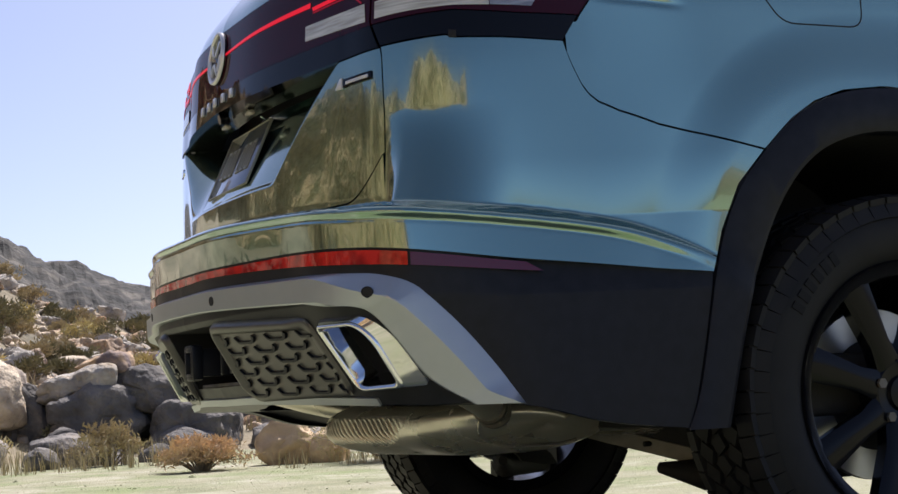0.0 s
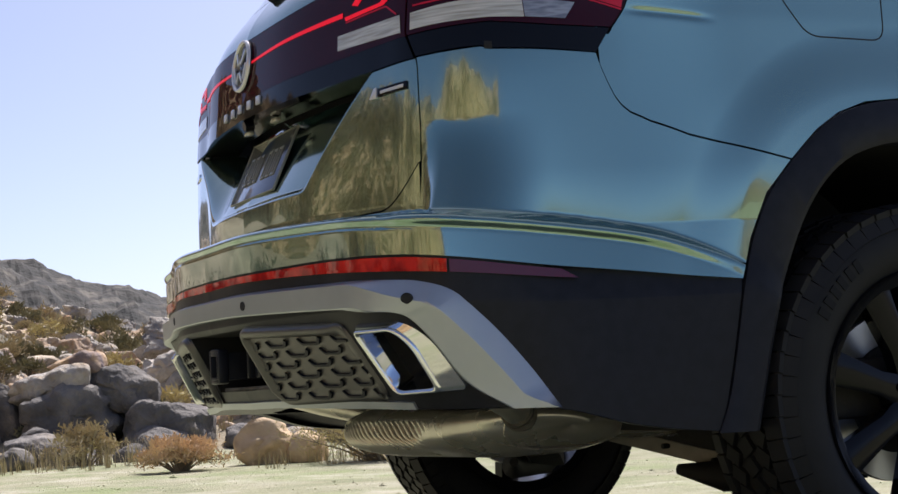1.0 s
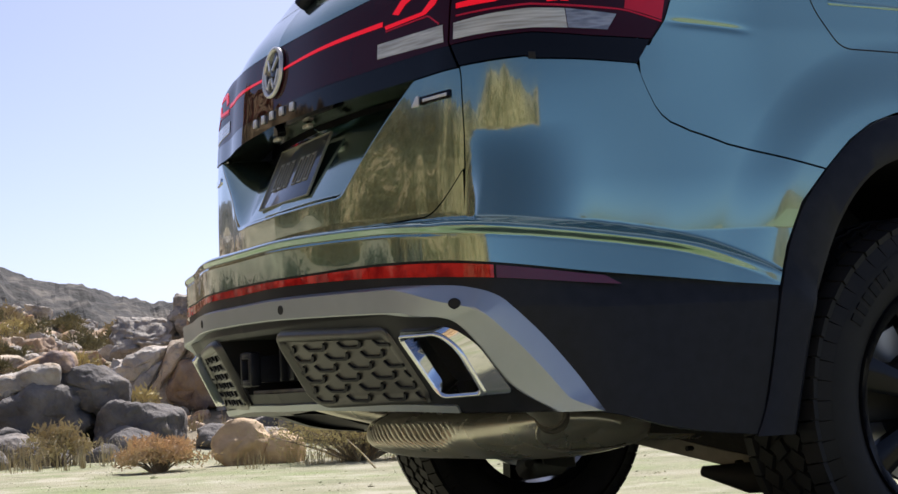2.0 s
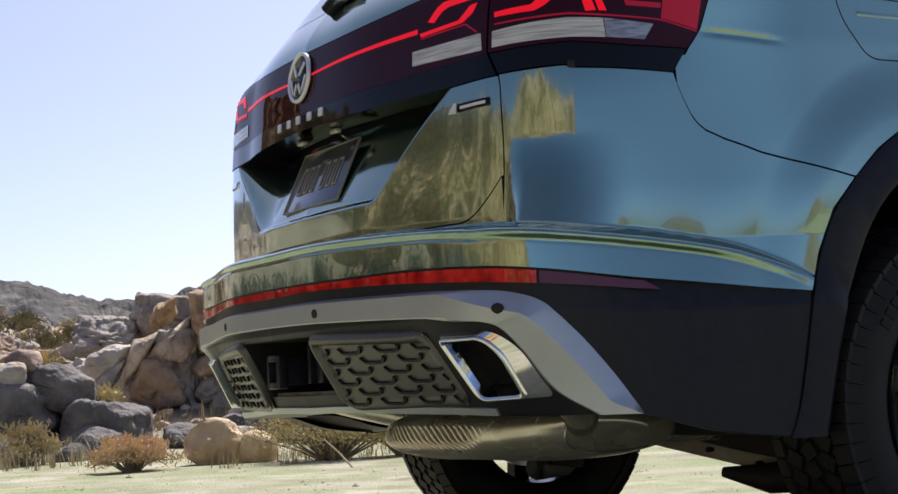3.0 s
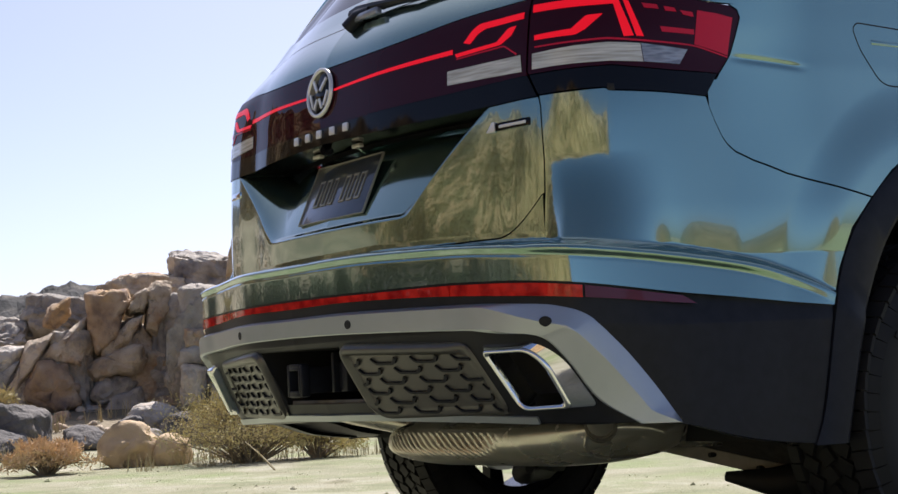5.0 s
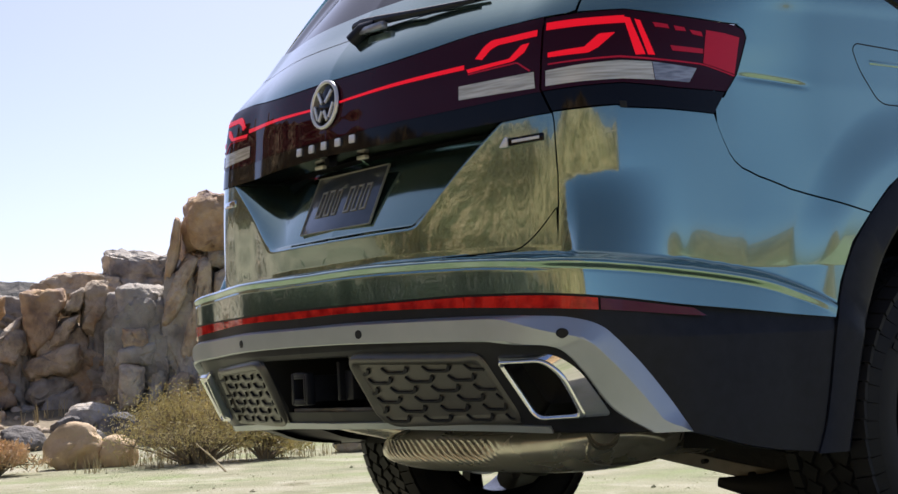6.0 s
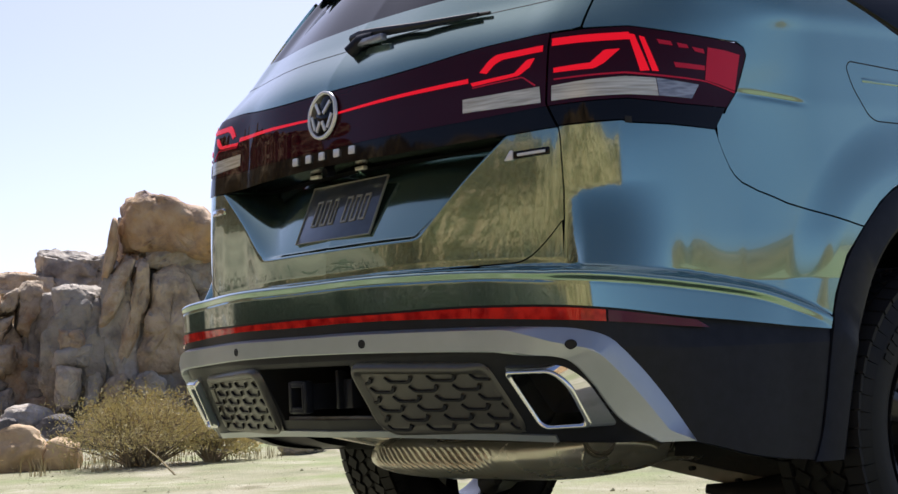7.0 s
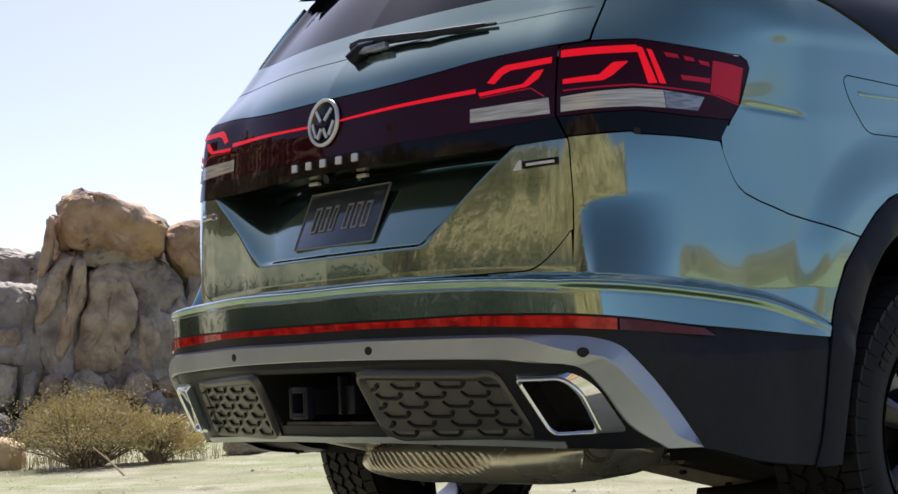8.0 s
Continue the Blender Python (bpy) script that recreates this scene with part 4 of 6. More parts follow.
def wheel():
    """A wheel whose outer face looks along +x, about its own middle."""
    w = tagged(new("wheel"), "", "")
    h = TYRE_W / 2
    bm = bmesh.new()
    revolve(bm, [(-h + .03, R_RIM - .01), (-h + .012, R_RIM + .02), (-h, .300), (-h + .006, .340), (-h + .022, .362), (-h + .045, .367), (0, .3695), (h - .045, .367),
                 (h - .022, .362), (h - .006, .340), (h, .305), (h - .004, .275), (h - .012, R_RIM + .016), (h - .022, R_RIM + .004), (h - .03, R_RIM - .01)], 96)
    tyre = part("tyre", bm, RUBBER, w, "black all-terrain tyre")
    bm = bmesh.new()
    count = 58
    for k in range(count):
        a = 2 * math.pi * k / count
        for row, (x, wd, ln, tw, da) in enumerate(((-.094, .040, .0365, 4, 0), (-.048, .038, .031, -30, .5), (0, .036, .031, 30, .1), (.048, .038, .031, -30, .6), (.094, .040, .0365, 4, .25))):
            aa = a + da * 2 * math.pi / count
            rr = .3715 if abs(x) < .08 else .3685
            m = Matrix.Rotation(aa, 4, "X") @ Matrix.Translation((x, 0, rr)) @ Matrix.Rotation(radians(tw), 4, "Z") @ Matrix.Rotation(radians(0 if abs(x) < .08 else 14 * (1 if x > 0 else -1)), 4, "Y")
            bmesh.ops.create_cube(bm, size=1, matrix=m @ Matrix.Diagonal((wd, ln, .012, 1)))
        for sx in (1, -1):
            m = Matrix.Rotation(a + .6 * math.pi / count, 4, "X") @ Matrix.Translation((sx * (h - .009), 0, .350)) @ Matrix.Rotation(radians(sx * 68), 4, "Y")
            bmesh.ops.create_cube(bm, size=1, matrix=m @ Matrix.Diagonal((.042, .0355, .006, 1)))
    part("tread", bm, RUBBER, tyre, "blocky tread with deep grooves", False, "stuff")
    # raised bars in place of the sidewall lettering, in two arcs
    for a0, na in ((118, 9), (200, 6), (300, 9), (20, 6)):
        for k in range(na):
            bm = bmesh.new()
            a = radians(a0 + k * 4.6)
            m = Matrix.Rotation(a, 4, "X") @ Matrix.Translation((h - .0005, 0, .305))
            bmesh.ops.create_cube(bm, size=1, matrix=m @ Matrix.Diagonal((.003, .014, .026, 1)))
            part("sidewall_bar", bm, RUBBER_BAR, tyre, "plain raised bar in place of a letter", False)
    bm = bmesh.new()
    revolve(bm, [(h - .028, R_RIM - .020), (h - .020, R_RIM - .002), (h - .012, R_RIM + .006), (h - .020, R_RIM + .009), (h - .032, R_RIM + .002)], 72)
    revolve(bm, [(h - .028, R_RIM - .020), (h - .06, R_RIM - .028), (-h + .02, R_RIM - .030), (-h + .012, R_RIM)], 72)
    rim = part("rim", bm, RIM, w, "gloss black alloy rim")
    for k in range(8):
        a = radians(14.5 + 45 * k)
        bm = bmesh.new()
        m = Matrix.Rotation(a, 4, "X")
        pts = [(h - .050, 0, .050), (h - .040, 0, .110), (h - .030, 0, .226)]
        wid = (.030, .023, .034)
        loops = []
        for (x, y, z), wd in zip(pts, wid):
            loops.append([bm.verts.new(m @ Vector(q)) for q in ((x - .034, y - wd * .8, z), (x, y - wd, z), (x + .004, y - wd * .5, z), (x + .004, y + wd * .5, z), (x, y + wd, z), (x - .034, y + wd * .8, z))])
        for p, q in zip(loops, loops[1:]):
            for i in range(6):
                bm.faces.new((p[i], p[(i + 1) % 6], q[(i + 1) % 6], q[i]))
        part("spoke", bm, RIM_FACE, rim, "dark machined spoke")
    bm = bmesh.new()
    revolve(bm, [(h - .085, .075), (h - .052, .072), (h - .044, .060), (h - .048, .036), (h - .042, .033), (h - .040, .001)], 40)
    part("hub", bm, RIM, rim)
    for k in range(5):
        a = 2 * math.pi * k / 5
        bm = bmesh.new()
        tube(bm, [(h - .055, .056 * math.cos(a), .056 * math.sin(a)), (h - .038, .056 * math.cos(a), .056 * math.sin(a))], .010, 6)
        part("wheel_nut", bm, CAST, rim)
    bm = bmesh.new()
    revolve(bm, [(-.03, .07), (-.03, .165), (-.012, .165), (-.012, .07)], 48)
    part("brake_disc", bm, DISC, w, "bright steel brake disc")
    bm = bmesh.new()
    # a dark ring that covers the middle of the disc's outer side
    revolve(bm, [(-.0115, .045), (-.009, .05), (-.009, .105), (-.0115, .108)], 48)
    part("disc_face", bm, DARK, w, "dark ring over the middle of the brake disc")
    bm = bmesh.new()
    revolve(bm, [(-.032, .001), (-.032, .15), (-.045, .15), (-.045, .001)], 40)
    part("dust_shield", bm, DARK, w)
    return w


master = wheel()
master.parent = car
master.location = (.868, 1.155, .377)
master.rotation_euler = (radians(14), 0, 0)
for x, y, flip in ((-.868, 1.155, True), (.868, 4.14, False), (-.868, 4.14, True)):
    copy_thing(master, Matrix.Translation((x, y, .377)) @ Matrix.Rotation(math.pi if flip else 0, 4, "Z") @ Matrix.Rotation(radians(-20 if flip else 40), 4, "X"))

# ---- exhaust and underbody ----
bm = bmesh.new()
NX = 440
loops = []
for i in range(NX + 1):
    t = i / NX
    x = -.385 + .855 * t
    e = min(1, math.sqrt(max(0, 1 - abs(2 * t - 1) ** (2.8 if t < .5 else 5))) + .02)
    ribbed = float(ease((t - .12) / .06) * ease((.70 - t) / .12))
    loop = []
    for k in range(168):
        a = 2 * math.pi * k / 168
        ca, sa = math.cos(a), math.sin(a)
        q = 1 - .045 * ribbed * (.5 + .5 * math.cos(2 * math.pi * (x + .13 * sa + .05 * ca) / .0235)) ** 2 * float(ease((.25 - sa) / .3))
        y = .59 + .20 * e * q * math.copysign(abs(ca) ** .8, ca) + (t - .35) * .10
        z = .356 + (.072 if sa < 0 else .06) * e * q * math.copysign(abs(sa) ** .75, sa)
        loop.append(bm.verts.new((x + .04 * sa, y, z)))
    loops.append(loop)
for a, b in zip(loops, loops[1:]):
    for k in range(168):
        bm.faces.new((a[k], b[k], b[(k + 1) % 168], a[(k + 1) % 168]))
bm.faces.new(loops[0])
bm.faces.new(list(reversed(loops[-1])))
muffler = part("muffler", bm, STEEL, car, "ribbed steel muffler under the bumper")
muffler.data.set_sharp_from_angle(angle=radians(120))
bm = bmesh.new()
tube(bm, [(.36, .55, .372), (.44, .53, .378), (.51, .48, .40), (.58, .40, .43), (.64, .32, .47)], .031, 18)
part("tail_pipe", bm, STEEL, muffler, "bent steel tail pipe")
for a, b in (((.445, .528, .379), (.457, .522, .382)), ((.475, .507, .389), (.485, .499, .392))):
    bm = bmesh.new()
    tube(bm, [a, b], .036, 18)
    part("pipe_clamp", bm, CAST, muffler, "dark ring clamp on the pipe")
# the seam round the muffler's end
bm = bmesh.new()
loops = []
for k in range(48):
    a = 2 * math.pi * k / 48
    ca, sa = math.cos(a), math.sin(a)
    y, z = .59 + .061 + .146 * math.copysign(abs(ca) ** .8, ca), .356 + (.054 if sa < 0 else .046) * math.copysign(abs(sa) ** .75, sa)
    loops.append([bm.verts.new((.415 + .04 * sa + d, .651 + (y - .651) * r, .356 + (z - .356) * r)) for d, r in ((0, .96), (.001, 1.015), (.007, 1.015), (.008, .96))])
for k in range(48):
    for q in range(3):
        bm.faces.new((loops[k][q], loops[(k + 1) % 48][q], loops[(k + 1) % 48][q + 1], loops[k][q + 1]))
part("end_seam", bm, STEEL, muffler, "folded seam round the muffler's end")
bm = bmesh.new()
tube(bm, [(-.33, .52, .385), (-.45, .42, .42), (-.56, .32, .46)], .030, 14)
part("tail_pipe", bm, STEEL, muffler, "bent steel tail pipe")
bm = bmesh.new()
tube(bm, [(.40, .72, .35), (.36, .95, .34), (.20, 1.3, .36), (.15, 2.2, .34)], .030, 12)
part("front_pipe", bm, STEEL, muffler)
bm = bmesh.new()
tube(bm, [(.22, .80, .40), (.27, .85, .325), (.30, .88, .315)], .007, 8)
part("exhaust_hanger", bm, CAST, muffler)
# floor of the car, dark and uneven
bm = bmesh.new()
for x, y, z, a, b, c in ((0, 2.6, .40, 1.75, 3.4, .12), (0, .62, .50, 1.5, .60, .06), (-.52, 1.15, .50, .22, .8, .10), (.55, 1.15, .52, .20, .8, .08)):
    box(bm, (a, b, c), pose(x, y, z), .02)
part("underbody", bm, TUNNEL, car, "dark underbody")
for s in (1, -1):
    bm = bmesh.new()
    # a pressed lower arm, from the middle of the axle out to the wheel
    prof = [(.22, .86, .345, .030), (.30, .92, .325, .036), (.42, 1.02, .290, .042), (.55, 1.10, .255, .040), (.70, 1.14, .245, .034)]
    la = []
    for x, y, z, h in prof:
        la.append([bm.verts.new((s * x, y - .035, z - h)), bm.verts.new((s * x, y + .06, z - h)), bm.verts.new((s * x, y + .06, z + h)), bm.verts.new((s * x, y - .035, z + h))])
    for a, b in zip(la, la[1:]):
        for k in range(4):
            bm.faces.new((a[k], a[(k + 1) % 4], b[(k + 1) % 4], b[k]))
    bm.faces.new(la[0])
    bm.faces.new(list(reversed(la[-1])))
    bmesh.ops.recalc_face_normals(bm, faces=bm.faces)
    arm = part("lower_arm", bm, TUNNEL, car, "pressed metal suspension arm")
    # its bare lower flange with holes and bolts
    bm = bmesh.new()
    fl = [[bm.verts.new((s * x, y - d, z - h + k)) for d, k in ((.041, .001), (.041, .034), (.036, .034), (.036, .001))] for x, y, z, h in prof]
    for a, b in zip(fl, fl[1:]):
        for k in range(4):
            bm.faces.new((a[k], a[(k + 1) % 4], b[(k + 1) % 4], b[k]))
    bm.faces.new(fl[0])
    bm.faces.new(list(reversed(fl[-1])))
    bmesh.ops.recalc_face_normals(bm, faces=bm.faces)
    part("arm_flange", bm, FLANGE, arm, "bare grey metal flange", False)
    for x, y, z, mat, r in ((.36, .929, .290, DARK, .006), (.45, .997, .256, DARK, .006), (.50, 1.028, .245, CAST, .010)):
        bm = bmesh.new()
        tube(bm, [(s * x, y + .01, z), (s * x, y - .012, z)], r, 10)
        part("arm_bolt" if mat is CAST else "arm_hole", bm, mat, arm)
    bm = bmesh.new()
    tube(bm, [(s * .60, 1.12, .24), (s * .50, .98, .225), (s * .40, .93, .24)], [.05, .035, .012], 10)
    part("arm_cup", bm, DARK, arm)
    bm = bmesh.new()
    tube(bm, [(s * .56, 1.12, .27), (s * .58, 1.10, .62)], .055, 14)
    part("spring", bm, DARK, car, "dark coil-spring sleeve")
    bm = bmesh.new()
    tube(bm, [(s * .10, 1.20, .36), (s * .74, 1.155, .377)], .028, 12)
    part("drive_shaft", bm, CAST, car, "bare metal drive shaft")

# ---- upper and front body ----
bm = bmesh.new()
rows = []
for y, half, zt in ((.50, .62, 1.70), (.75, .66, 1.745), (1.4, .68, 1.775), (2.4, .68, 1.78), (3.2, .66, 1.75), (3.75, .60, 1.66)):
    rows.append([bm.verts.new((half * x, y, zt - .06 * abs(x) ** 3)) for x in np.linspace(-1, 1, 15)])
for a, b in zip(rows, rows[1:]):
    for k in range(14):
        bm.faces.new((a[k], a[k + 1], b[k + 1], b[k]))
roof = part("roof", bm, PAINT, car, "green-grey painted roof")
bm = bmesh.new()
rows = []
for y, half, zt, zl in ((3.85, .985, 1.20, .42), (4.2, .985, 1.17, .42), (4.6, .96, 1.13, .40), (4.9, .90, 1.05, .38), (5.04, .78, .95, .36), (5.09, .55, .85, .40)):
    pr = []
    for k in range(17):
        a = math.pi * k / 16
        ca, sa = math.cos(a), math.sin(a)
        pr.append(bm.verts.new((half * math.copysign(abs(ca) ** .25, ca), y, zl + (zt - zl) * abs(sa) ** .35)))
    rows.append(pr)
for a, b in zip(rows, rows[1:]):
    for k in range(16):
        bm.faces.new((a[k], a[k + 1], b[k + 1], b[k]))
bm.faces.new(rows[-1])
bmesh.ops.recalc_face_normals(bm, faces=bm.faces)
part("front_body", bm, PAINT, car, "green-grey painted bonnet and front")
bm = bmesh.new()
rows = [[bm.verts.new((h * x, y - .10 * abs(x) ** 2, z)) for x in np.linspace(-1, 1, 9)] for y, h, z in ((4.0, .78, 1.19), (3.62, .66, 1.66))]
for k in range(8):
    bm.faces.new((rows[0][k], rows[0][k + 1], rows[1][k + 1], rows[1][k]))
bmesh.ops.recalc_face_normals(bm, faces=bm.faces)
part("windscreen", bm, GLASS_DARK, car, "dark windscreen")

# ---- ground and hills ----
import functools


def fbm(x, y, s, seed=0.0, octaves=4):
    return noise.fractal(Vector((x * s + seed, y * s - seed, seed)), 1.0, 2.0, octaves)


RIDGE = curve([(-40, 4.6), (-10, 3.7), (0, 3.25), (2.5, 2.62), (3.2, 2.16), (3.7, 2.04), (4.6, 1.74), (5.5, 1.62), (6.7, 1.9), (9, 2.2), (14, 2.6), (60, 3.0)])


def height(x, y):
    """The ground: flat round the car, rising to a rocky ridge on the far side of it and to hills all round at a distance."""
    h = .010 * fbm(x, y, .9, 1)
    if x < -10.0:
        t = (-x - 10.0) / 11.0
        yr = -1.2 + (y + 1.2) * 24.3 / (3.3 - x)
        s = t ** .95 if t < 1 else max(0.1, 1 - .25 * (t - 1))
        h += max(.05, .88 * float(RIDGE(yr))) * s * (1 + .10 * fbm(x, y, .5, 3)) + .06 * fbm(x, y, 1.1, 4) * min(1, t * 5)
    far = math.hypot(x, y)
    if far > 60:
        h += (far - 60) * .018 * (.7 + .5 * fbm(x, y, .012, 5))
    return h


def spread(lo, hi, n0, n1, inner0, inner1):
    return np.r_[-np.geomspace(-lo, -inner0, n0)[:-1], np.linspace(inner0, inner1, n1), np.geomspace(inner1, hi, n0)[1:]]


gx, gy = spread(-320, 320, 26, 150, -30, 8), spread(-320, 320, 26, 110, -8, 16)
verts = [(x, y, height(x, y)) for x in gx for y in gy]
ground = tagged(mesh_object("ground", verts, grid_faces(len(gx), len(gy)), SAND), "pale sandy ground with short dry grass", "ground", "", "structure")
ground.data.materials.append(HILLSOIL)
# the unseen ground behind also turns to darker soil for the bumper's reflection
for poly in ground.data.polygons:
    if poly.center.x < -10.0 or poly.center.z > .35 or poly.center.y < -7.5:
        poly.material_index = 1

# ---- rocks ----


def rock_mesh(name, seed, mat, cuts=9, rough=.16, sub=4, boxy=0.0, cracks=1.0):
    """A weathered block about 1 m across: a sphere or rounded box cut by random planes, cracked and roughened."""
    rnd = random.Random(seed)
    bm = bmesh.new()
    bmesh.ops.create_icosphere(bm, subdivisions=sub, radius=.62)
    planes = []
    for k in range(cuts):
        n = Vector((rnd.gauss(0, 1), rnd.gauss(0, 1), rnd.gauss(0, .8))).normalized()
        planes.append((n, rnd.uniform(.34, .54)))
    off = Vector((seed * 7.3, seed * 1.7, -seed * 3.1))
    tilt = Euler((rnd.gauss(0, .25), rnd.gauss(0, .25), rnd.uniform(0, 3))).to_matrix()
    for v in bm.verts:
        p = v.co.copy()
        if boxy:
            g = max(abs(p.x), abs(p.y), abs(p.z))
            p = p * ((1 - boxy) + boxy * .49 / g)
        for n, d in planes:
            t = p.dot(n) - d
            if t > 0:
                p -= n * t * .93
        q = p.normalized()
        w = p + Vector((noise.noise(p * 2.5 + off), noise.noise(p * 2.5 - off), noise.noise(p * 2.5 + off * 2))) * .22
        b = tilt @ w
        gap = 0.0
        for f, s in ((b.x * 2.3, 1.0), (b.z * 1.7 + .3, .8), (b.y * 2.0 + .15, .7), (b.x * 5.3 + b.z, .35)):
            c = abs(f - round(f))
            gap = max(gap, s * max(0, 1 - c / .055))
        p -= q * gap * .05 * cracks
        p += q * (rough * .50 * noise.fractal(w * 2.2 + off, 1.0, 2.0, 3) + rough * .42 * noise.fractal(w * 6 + off, .8, 2.1, 5))
        v.co = p
    me = bpy.data.meshes.new(name)
    bm.to_mesh(me)
    bm.free()
    me.polygons.foreach_set("use_smooth", [True] * len(me.polygons))
    me.set_sharp_from_angle(angle=radians(42))
    me.materials.append(mat)
    return me


ROUND = [rock_mesh("boulder", k, (ROCK, ROCK_GREY, ROCK)[k % 3], 4, .09, 4, 0, .25) for k in range(4)]
BLOCK = [rock_mesh("rock_block", 20 + k, (ROCK, ROCK_GREY, ROCK, ROCK_RUST)[k % 4], 6, .13, 5, .8, .9) for k in range(7)]
JAGGED = [rock_mesh("hill_rock", 40 + k, (ROCK_GREY, ROCK, ROCK_GREY, ROCK)[k % 4], 12, .24, 3, .3, .8) for k in range(6)]


def place(me, name, at, size, turn=(0, 0, 0), label="", group="", mat=None):
    ob = new(name, me)
    ob.matrix_world = pose(*at, *turn) @ Matrix.Diagonal((*size, 1))
    if mat:
        ob.material_slots[0].link = "OBJECT"
        ob.material_slots[0].material = mat
    return tagged(ob, label, "rock", group.strip())


rnd0 = random.Random(3)
# the rock tower: cap rock on pillars, laid out along its face
TOWER = "tan granite pillar in a weathered rock tower"


def tower(k, z, w, deep, h, lean, mat, name="rock_pillar", label=TOWER, group="pillars of the rock tower", kind=0, back=0.0, roll=0.0):
    """A block at k metres along the tower's face, its middle at height z."""
    at = Vector((-10.63, 4.80, 0)) + Vector((.47, .88, 0)) * k + Vector((-.88, .47, 0)) * (deep * .3 + back)
    return place(BLOCK[kind % 7], name, (at.x, at.y, z), (w, deep, h), (roll, lean, 62), label, group, mat)

def shaped_rock(corners, deep, seed, rough=.085):
    """A rock with the given outline in (along, up), bulging to both sides by half of deep, its front tilted and roughened."""
    r = random.Random(seed)
    c = np.array(corners, float)
    mid = c.mean(axis=0)
    loop = resample(np.r_[c, c[:1]], 65)[:-1]
    for _ in range(2):
        loop = .25 * np.roll(loop, 1, 0) + .5 * loop + .25 * np.roll(loop, -1, 0)
    size = float(min(np.ptp(c[:, 0]), np.ptp(c[:, 1])))
    tx, tz, off = r.uniform(-.35, .35), r.uniform(-.25, .35), Vector((seed * 3.1, seed * 1.3, seed * 2.7))
    verts, faces = [], []
    steps = 26
    for j in range(steps + 1):
        a = math.pi * j / steps
        rr, dd = max(math.sin(a), 0) ** .42, math.copysign(abs(math.cos(a)) ** .55, -math.cos(a)) * deep * .5
        for p in loop:
            q = mid + (p - mid) * rr
            v = Vector((q[0] - mid[0], dd + (q[0] - mid[0]) * tx - (q[1] - mid[1]) * tz * .6, q[1] - mid[1]))
            w = v + off
            g = noise.fractal(w * 2.6, 1.0, 2.0, 2) * .9 + noise.fractal(w * 7, .9, 2.1, 5) * .5 - .9 * max(0, 1 - abs(noise.noise(w * 3.1 + off)) / .06) * .5
            n = Vector((p[0] - mid[0], 0, p[1] - mid[1])).normalized() * rr + Vector((0, -1 if dd < 0 else 1, 0)) * (1 - rr * .6)
            verts.append(v + n * g * rough * (.35 + size))
    n = len(loop)
    for j in range(steps):
        for k in range(n):
            faces.append((j * n + k, j * n + (k + 1) % n, (j + 1) * n + (k + 1) % n, (j + 1) * n + k))
    me = bpy.data.meshes.new("rock")
    me.from_pydata([tuple(v) for v in verts], [], faces)
    me.polygons.foreach_set("use_smooth", [True] * len(faces))
    me.set_sharp_from_angle(angle=radians(44))
    me.materials.append(ROCK)
    return me, mid


def face_rock(base, along, corners, deep, back, mat, name, label, group):
    """Sets a shaped rock on a rock face that runs from base along a line, back metres behind it."""
    face_rock.count += 1
    me, mid = shaped_rock(corners, deep, face_rock.count)
    d = Vector((along[0], along[1], 0)).normalized()
    at = Vector(base) + d * float(mid[0]) + Vector((-d.y, d.x, 0)) * (back + deep * .45)
    return place(me, name, (at.x, at.y, float(mid[1])), (1, 1, 1), (0, 0, math.degrees(math.atan2(d.y, d.x))), label, group, mat)


face_rock.count = 0
FOOT = "weathered granite block at the foot of the tower"
tower_rock = functools.partial(face_rock, (-10.63, 4.80, 0), (.47, .88))
tower_rock([(.17, 1.73), (.18, 2.02), (.23, 2.24), (.44, 2.33), (.68, 2.26), (.97, 2.12), (1.19, 1.95), (1.23, 1.70), (1.04, 1.62), (.84, 1.68), (.55, 1.73)], 1.10, .00, ROCK_RUST, "cap_rock", "large brown cap rock resting on granite pillars", " ")
tower_rock([(1.20, 1.89), (1.35, 1.99), (1.59, 2.00), (1.60, 1.43), (1.39, 1.45), (1.25, 1.65)], .90, .15, ROCK_RUST, "cap_rock", "brown boulder beside the cap rock", " ")
tower_rock([(.03, 1.50), (.08, 1.85), (.15, 2.10), (.20, 2.07), (.17, 1.73), (.09, 1.51)], .40, .05, ROCK_RUST, "rock_pillar", TOWER, "pillars of the rock tower")
tower_rock([(-.04, 1.02), (.12, 1.61), (.25, 1.74), (.37, 1.72), (.33, 1.56), (.20, 1.29), (.11, 1.08), (.01, 1.01)], .50, .00, ROCK, "rock_pillar", TOWER, "pillars of the rock tower")
tower_rock([(.06, .89), (.15, 1.24), (.27, 1.47), (.39, 1.67), (.37, 1.35), (.23, 1.03), (.12, .77)], .40, .15, ROCK_RUST, "rock_pillar", TOWER, "pillars of the rock tower")
tower_rock([(.12, .67), (.26, 1.17), (.35, 1.58), (.37, 1.72), (.49, 1.70), (.47, 1.40), (.41, 1.11), (.28, .79), (.20, .61)], .50, .00, ROCK, "rock_pillar", TOWER, "pillars of the rock tower")
tower_rock([(-.16, .55), (-.07, .96), (.07, 1.04), (.04, .69), (-.03, .37), (-.20, .21)], .50, .10, ROCK_GREY, "rock_pillar", TOWER, "pillars of the rock tower")
